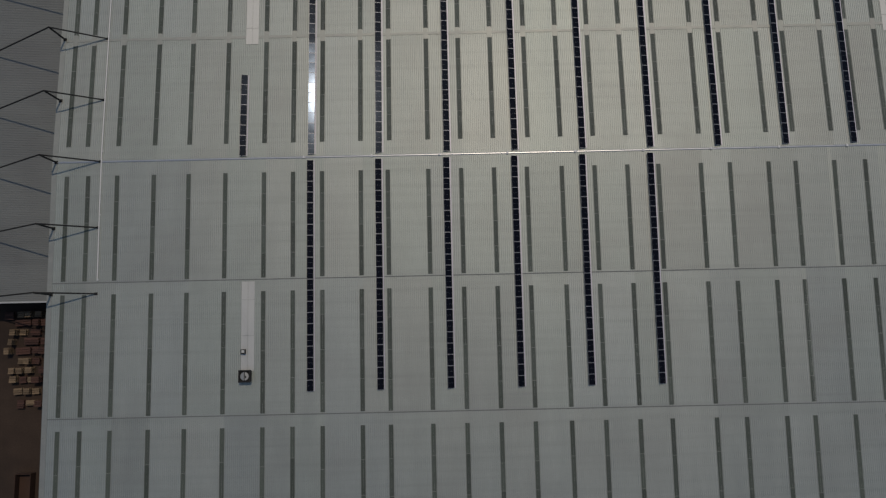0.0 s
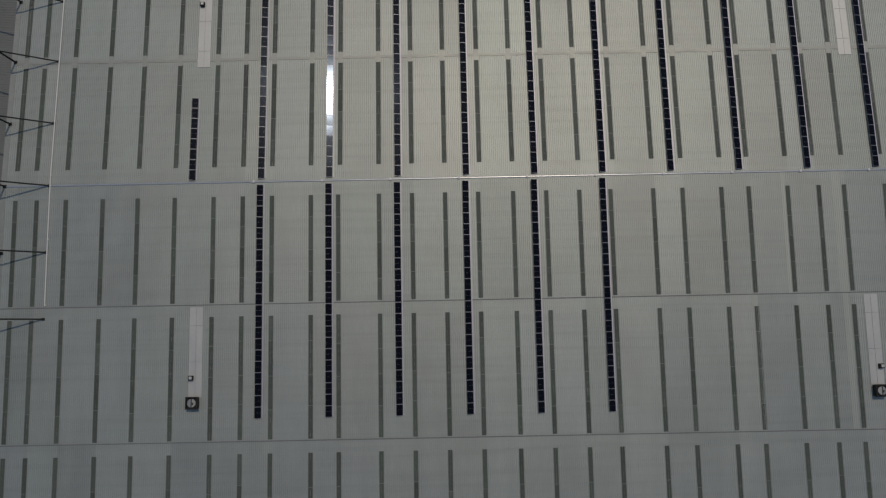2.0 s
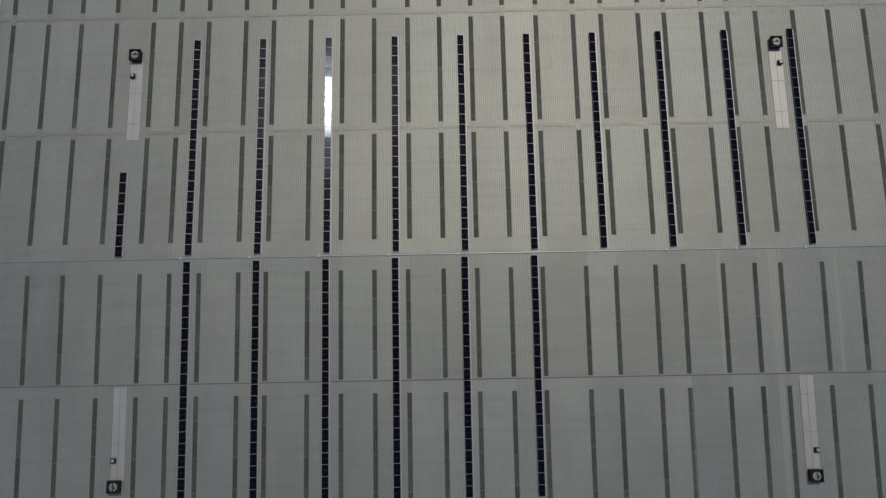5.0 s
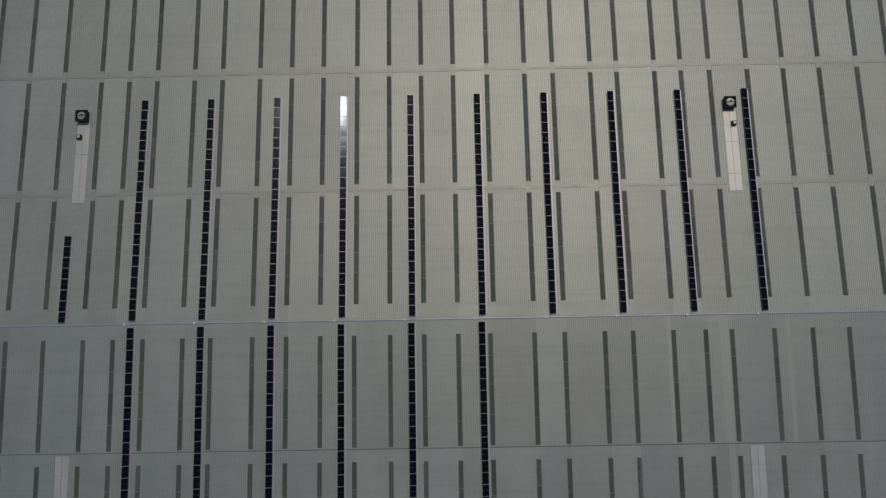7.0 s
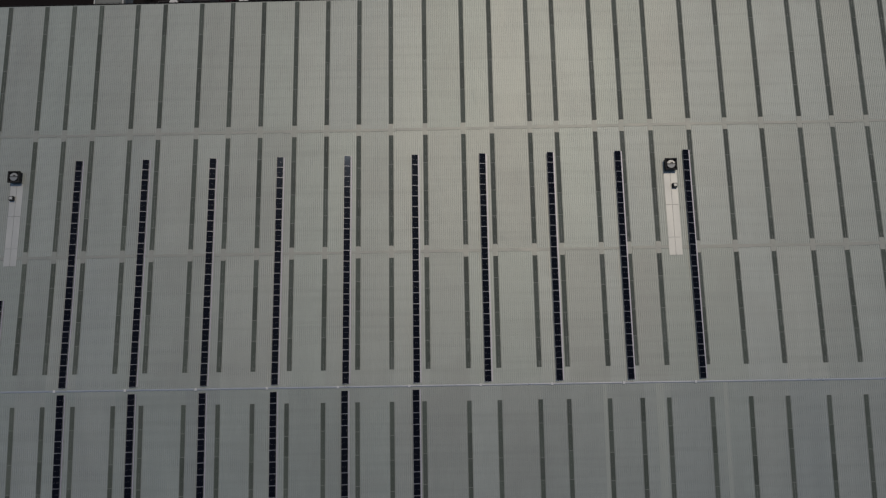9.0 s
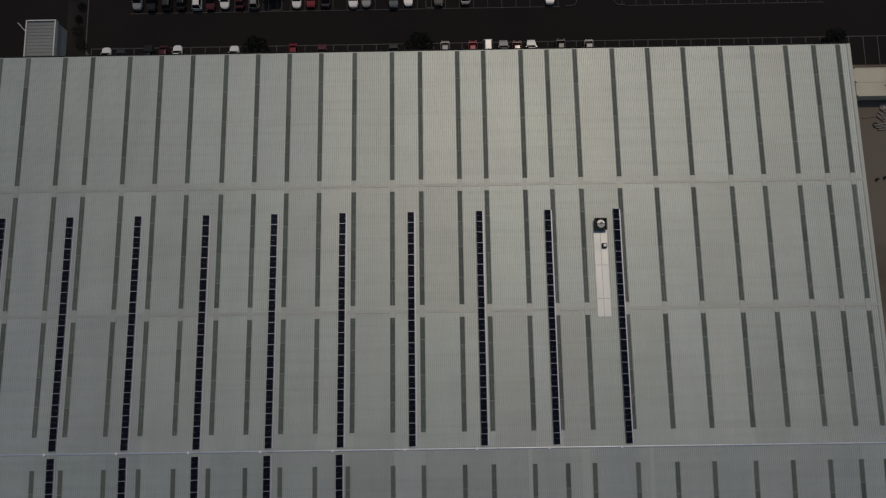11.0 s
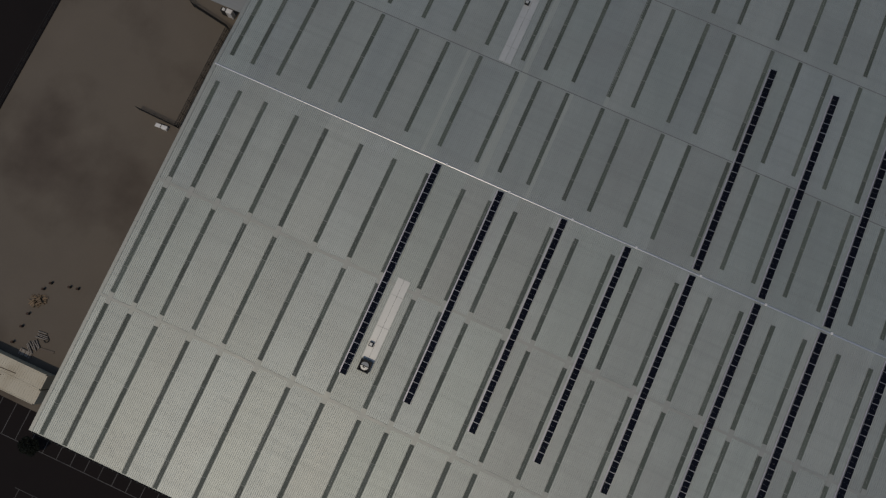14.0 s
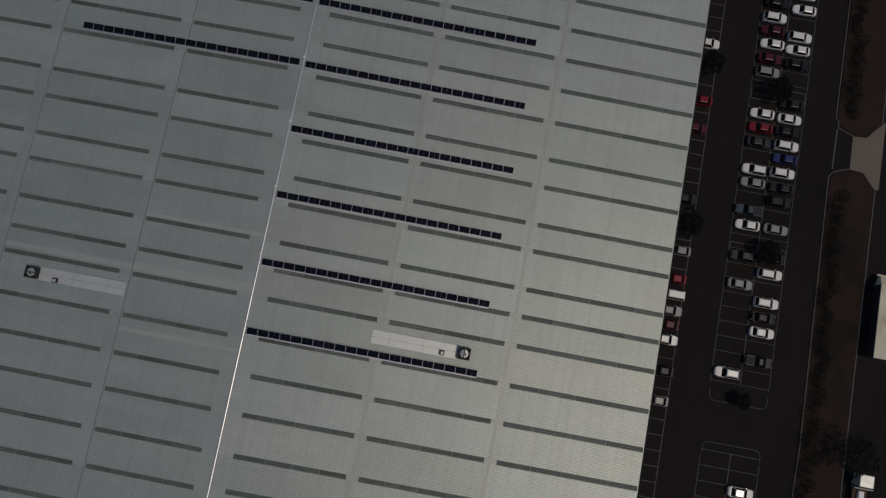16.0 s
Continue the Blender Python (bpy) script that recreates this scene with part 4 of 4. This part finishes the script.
def car(kind, paint, x, y, nose_north):
    m = pose(x, y, 0, 0, 0, 0 if nose_north else 180)
    key = (kind, paint)
    if key in MADE:
        return copy_thing(MADE[key], m)
    L, Wd, hz, ca, cb, ra, rb, rz, bz = SHAPES[kind]
    h, w = L / 2, Wd / 2
    c = empty("car", 0, 0, 0)
    tagged(c, "%s %s parked on dark asphalt" % ({"maroon": "dark red", "slate": "blue-grey"}.get(paint, paint), {"suv": "sport utility car"}.get(kind, kind + (" truck" if kind == "pickup" else " car" if kind == "sedan" else ""))),
           "car" if kind in ("sedan", "suv") else "pickup" if kind == "pickup" else "van", "parked cars")
    col = PAINT[paint]
    body = loft(bmesh.new(), [(h, w * 0.36, w * 0.32, 0.32, 0.48, 0.62), (h - 0.06, w * 0.60, w * 0.54, 0.28, 0.5, hz - 0.19), (h - 0.2, w * 0.80, w * 0.72, 0.25, 0.55, hz - 0.10),
                              (h - 0.5, w * 0.96, w * 0.86, 0.22, 0.62, hz - 0.05), (ca, w, w * 0.92, 0.2, 0.68, hz + 0.02),
                              (0, w, w * 0.93, 0.2, 0.7, hz + 0.04), (cb, w, w * 0.92, 0.2, 0.7, bz),
                              (-h + 0.45, w * 0.97, w * 0.86, 0.22, 0.68, bz - 0.02), (-h + 0.16, w * 0.86, w * 0.76, 0.26, 0.6, bz - 0.08),
                              (-h + 0.04, w * 0.70, w * 0.62, 0.3, 0.58, bz - 0.14), (-h, w * 0.52, w * 0.46, 0.34, 0.55, bz - 0.28)])
    part("body", body, col, c)
    zb, wb, wr = hz + 0.02, w * 0.93, w * 0.66
    bm = bmesh.new()
    lo = [bm.verts.new(p) for p in ((-wb, ca, zb - 0.04), (wb, ca, zb - 0.04), (wb, cb, zb - 0.04), (-wb, cb, zb - 0.04))]
    hi = [bm.verts.new(p) for p in ((-wr, ra, rz - 0.05), (wr, ra, rz - 0.05), (wr, rb, rz - 0.05), (-wr, rb, rz - 0.05))]
    tp = [bm.verts.new(p) for p in ((-wr + 0.14, ra - 0.16, rz), (wr - 0.14, ra - 0.16, rz), (wr - 0.14, rb + 0.16, rz), (-wr + 0.14, rb + 0.16, rz))]
    for a, b in ((lo, hi), (hi, tp)):
        for i in range(4):
            bm.faces.new((a[i], b[i], b[(i + 1) % 4], a[(i + 1) % 4]))
    bm.faces.new(tp[::-1])
    bmesh.ops.recalc_face_normals(bm, faces=bm.faces[:])
    part("cabin", bm, col, c)

    def lerp(a, b, t):
        return Vector(a) + (Vector(b) - Vector(a)) * t
    A, B, C, D = (
        Vector((-wb, ca, zb - 0.04)), Vector((wb, ca, zb - 0.04)), Vector((wb, cb, zb - 0.04)), Vector((-wb, cb, zb - 0.04)))
    E, F, G, H = Vector((-wr, ra, rz - 0.05)), Vector((wr, ra, rz - 0.05)), Vector((wr, rb, rz - 0.05)), Vector((-wr, rb, rz - 0.05))

    def pane(name, p0, p1, p2, p3, inset=0.07):
        def at(u, v):
            return lerp(lerp(p0, p1, u), lerp(p3, p2, u), v)
        part(name, plate([at(inset, 0.05), at(1 - inset, 0.05), at(1 - inset, 0.96), at(inset, 0.96)]), M_GLASS, c)
    pane("windscreen", B, A, E, F, 0.02)
    pane("rear_window", D, C, G, H, 0.03)
    pane("side_window", A, D, H, E, 0.04)
    pane("side_window", C, B, F, G, 0.04)
    if kind == "pickup":
        part("load_bed", boxes((-w * 0.78, -h + 0.22, bz - 0.02, w * 0.78, cb - 0.08, bz + 0.012)), M_DARK, c, "dark open load bed")
        for sx in (-1, 1):
            part("bed_rail", boxes((sx * w * 0.86 - 0.05, -h + 0.2, bz - 0.05, sx * w * 0.86 + 0.05, cb - 0.06, bz + 0.07)), col, c)
    if kind == "suv":
        for sx in (-1, 1):
            part("roof_rail", boxes((sx * wr * 0.86 - 0.02, rb + 0.2, rz - 0.02, sx * wr * 0.86 + 0.02, ra - 0.2, rz + 0.05)), M_DARK, c)
    for sx in (-1, 1):
        part("headlight", boxes((sx * w * 0.62 - 0.12, h - 0.22, hz - 0.30, sx * w * 0.62 + 0.10, h - 0.09, hz - 0.18)), M_LAMP, c)
        part("tail_light", boxes((sx * w * 0.62 - 0.12, -h + 0.01, bz - 0.32, sx * w * 0.62 + 0.10, -h + 0.10, bz - 0.17)), M_TAIL, c)
        part("mirror", boxes((sx * (w + 0.05) - 0.07, ca - 0.33, hz, sx * (w + 0.05) + 0.07, ca - 0.24, hz + 0.11)), col, c)
        for yy in (h - 0.85, -h + 0.85):
            bm = bmesh.new()
            tube(bm, (sx * (w - 0.20), yy, 0.32), (sx * (w + 0.015), yy, 0.32), 0.32, n=14)
            wheel = part("wheel", bm, M_TYRE, c)
            bm = bmesh.new()
            tube(bm, (sx * (w - 0.1), yy, 0.32), (sx * (w + 0.025), yy, 0.32), 0.19, n=10)
            part("rim", bm, M_RIM, wheel)
    c.matrix_basis = m
    MADE[key] = c
    return c


LEFT = [(26.2, "suv", "silver", 0), (28.75, "pickup", "black", 0), (31.5, "suv", "grey", 1), (34.1, "sedan", "black", 1), (36.9, "suv", "white", 1), (39.4, "sedan", "maroon", 0),
        (42.0, "sedan", "white", 0), (44.6, "sedan", "maroon", 1), (47.3, "suv", "silver", 1), (54.9, "sedan", "white", 0),
        (57.5, "sedan", "red", 0), (60.1, "sedan", "grey", 1), (65.1, "suv", "white", 0), (67.5, "sedan", "silver", 0),
        (72.4, "pickup", "slate", 0), (75.1, "sedan", "white", 0), (80.4, "suv", "grey", 0), (85.3, "sedan", "silver", 1),
        (100.4, "suv", "white", 0)]
RIGHT = [(29.0, "suv", "white", 0), (31.7, "sedan", "white", 1), (34.6, "sedan", "white", 0), (39.9, "suv", "white", 1), (42.2, "sedan", "white", 0),
         (44.8, "sedan", "black", 1), (52.4, "sedan", "black", 0), (55.0, "sedan", "white", 1), (57.3, "sedan", "black", 1), (59.9, "suv", "white", 1), (62.3, "sedan", "blue", 0),
         (64.9, "suv", "white", 1), (67.5, "sedan", "black", 0), (70.0, "suv", "black", 1), (75.0, "sedan", "silver", 1), (80.0, "sedan", "black", 0),
         (82.75, "suv", "white", 1), (87.85, "suv", "white", 1), (90.3, "sedan", "black", 1), (92.8, "sedan", "white", 1),
         (97.75, "pickup", "black", 1), (119.3, "sedan", "white", 1)]
NEAR = [(21.0, "sedan", "white", 1), (23.6, "sedan", "grey", 1), (28.7, "pickup", "black", 1), (31.3, "sedan", "maroon", 0), (33.7, "sedan", "white", 1),
        (43.9, "suv", "white", 1), (54.5, "sedan", "red", 0), (59.6, "sedan", "maroon", 1), (72.3, "sedan", "black", 1), (81.5, "sedan", "silver", 0),
        (86.5, "sedan", "red", 0), (89.1, "van", "white", 0), (91.9, "suv", "silver", 1), (94.3, "sedan", "maroon", 0), (96.9, "suv", "white", 1),
        (102.1, "sedan", "black", 0), (107.05, "sedan", "silver", 0)]
for rows, yc in ((LEFT, 78.25), (RIGHT, 83.1), (NEAR, 67.2)):
    for x, kind, paint, north in rows:
        car(kind, paint, x + LOT_X + random.uniform(-.08, .08), yc + random.uniform(-.15, .15), north)

# semi-trailer and truck on the road
trailer = tagged(empty("semi_trailer", 86.1, 102.0, 0), "long cream box trailer with grimy roof parked on the road", "trailer")
# shade on the sides facing away from the sun is put in as dark colour
part("box", boxes((-5.5, -1.22, 1.1, 7.2, 1.22, 3.35)), M_DARK, trailer, "box sides coloured dark for their shade")
part("roof", bevelled(boxes((-5.5, -1.25, 3.36, 7.2, 1.25, 3.6)), 0.04), M_TRAIL, trailer, "cream grimy roof")
bm = bmesh.new()
box(bm, -7.2, -0.75, 1.15, -5.5, 0.75, 3.45)
for q in bm.verts:
    if q.co.x > -6:
        q.co.y *= 1.6
    elif q.co.z > 2:
        q.co.z = 1.9
part("tapered_front", bevelled(bm, 0.05), M_TRAIL, trailer, "tapered cream front end")
bm = bmesh.new()
for i in range(30):
    box(bm, -5.3 + i * 0.42, -1.2, 3.6, -5.24 + i * 0.42, 1.2, 3.615)
tagged(part("roof_bow", bm, M_TRAIL, trailer), kind="stuff")
part("front_bumper", boxes((-7.5, -1.05, 1.0, -7.22, 1.05, 1.5)), M_TRAIL, trailer)
trailer.scale = (0.97, 0.98, 0.8)
part("chassis", boxes((-7.0, -0.5, 0.7, 7.0, 0.5, 1.08)), M_DARK, trailer)
for xx in (-5.4, -4.1, 5.6):
    for sy in (-1, 1):
        bm = bmesh.new()
        tube(bm, (xx, sy * 0.75, 0.5), (xx, sy * 1.2, 0.5), 0.5, n=14)
        part("wheel", bm, M_TYRE, trailer)

truck = tagged(empty("flatbed_truck", 117.0, 102.0, 0), "flatbed truck with pale grey cab and white load", "truck")
part("cab", bevelled(boxes((-5.0, -1.15, 0.5, -3.0, 1.15, 2.8)), 0.12, 2), M_FLASH, truck, "pale grey cab")
part("windscreen", boxes((-5.02, -1.0, 1.6, -4.98, 1.0, 2.4)), M_GLASS, truck)
part("bulkhead", boxes((-2.75, -1.5, 1.0, -2.6, 1.5, 2.2)), M_WALL, truck)
part("deck", boxes((-2.6, -1.2, 0.95, 6.5, 1.2, 1.1)), M_RUST, truck)
part("load", bevelled(boxes((-2.2, -0.45, 1.1, 1.6, 0.45, 1.7)), 0.06), M_WHITE, truck, "white wrapped load")
for xx in (-4.1, 2.8, 4.2):
    for sy in (-1, 1):
        bm = bmesh.new()
        tube(bm, (xx, sy * 0.75, 0.5), (xx, sy * 1.15, 0.5), 0.5, n=14)
        part("wheel", bm, M_TYRE, truck)

# small outbuilding beside the north-west planting strip
hut = tagged(empty("outbuilding", 10.5, 69.35, 0), "small outbuilding with pale ribbed metal roof and parapet", "outbuilding")
part("wall", boxes((-2.4, -3.4, 0, 2.4, 3.4, 3.7)), M_WALL, hut)
for k in range(11):
    y0 = -3.4 + k * 0.618
    part("roof_sheet", boxes((-2.4, y0, 3.72, 2.4, y0 + 0.56, 3.80), (-2.4, y0 + 0.56, 3.72, 2.4, y0 + 0.614, 3.86)), M_ANNEX, hut)
for b in ((2.42, -3.6, 3.3, 2.62, 3.6, 4.15), (-2.62, -3.6, 3.3, -2.42, 3.6, 4.15), (-2.40, 3.42, 3.3, 2.40, 3.6, 4.15), (-2.40, -3.6, 3.3, 2.40, -3.42, 4.15)):
    part("parapet", boxes(b), M_FLASH, hut)
rail = tagged(empty("handrail", 4.5, 74.0, 0), "pale steel handrail beside the outbuilding", "handrail")
for k in range(5):
    bm = bmesh.new()
    tube(bm, (k * 0.85, -k * 0.95, 0), (k * 0.85, -k * 0.95, 1.1), 0.05, n=6)
    part("post", bm, M_FLASH, rail)
bm = bmesh.new()
tube(bm, (0, 0, 1.1), (3.4, -3.8, 1.1), 0.08, n=6)
part("top_rail", bm, M_FLASH, rail)
slab("pavement_west", 4.0, 63.6, 12.75, 66.0, 0.05, M_KERB, "grey concrete apron by the outbuilding", "pavement", 0.2)
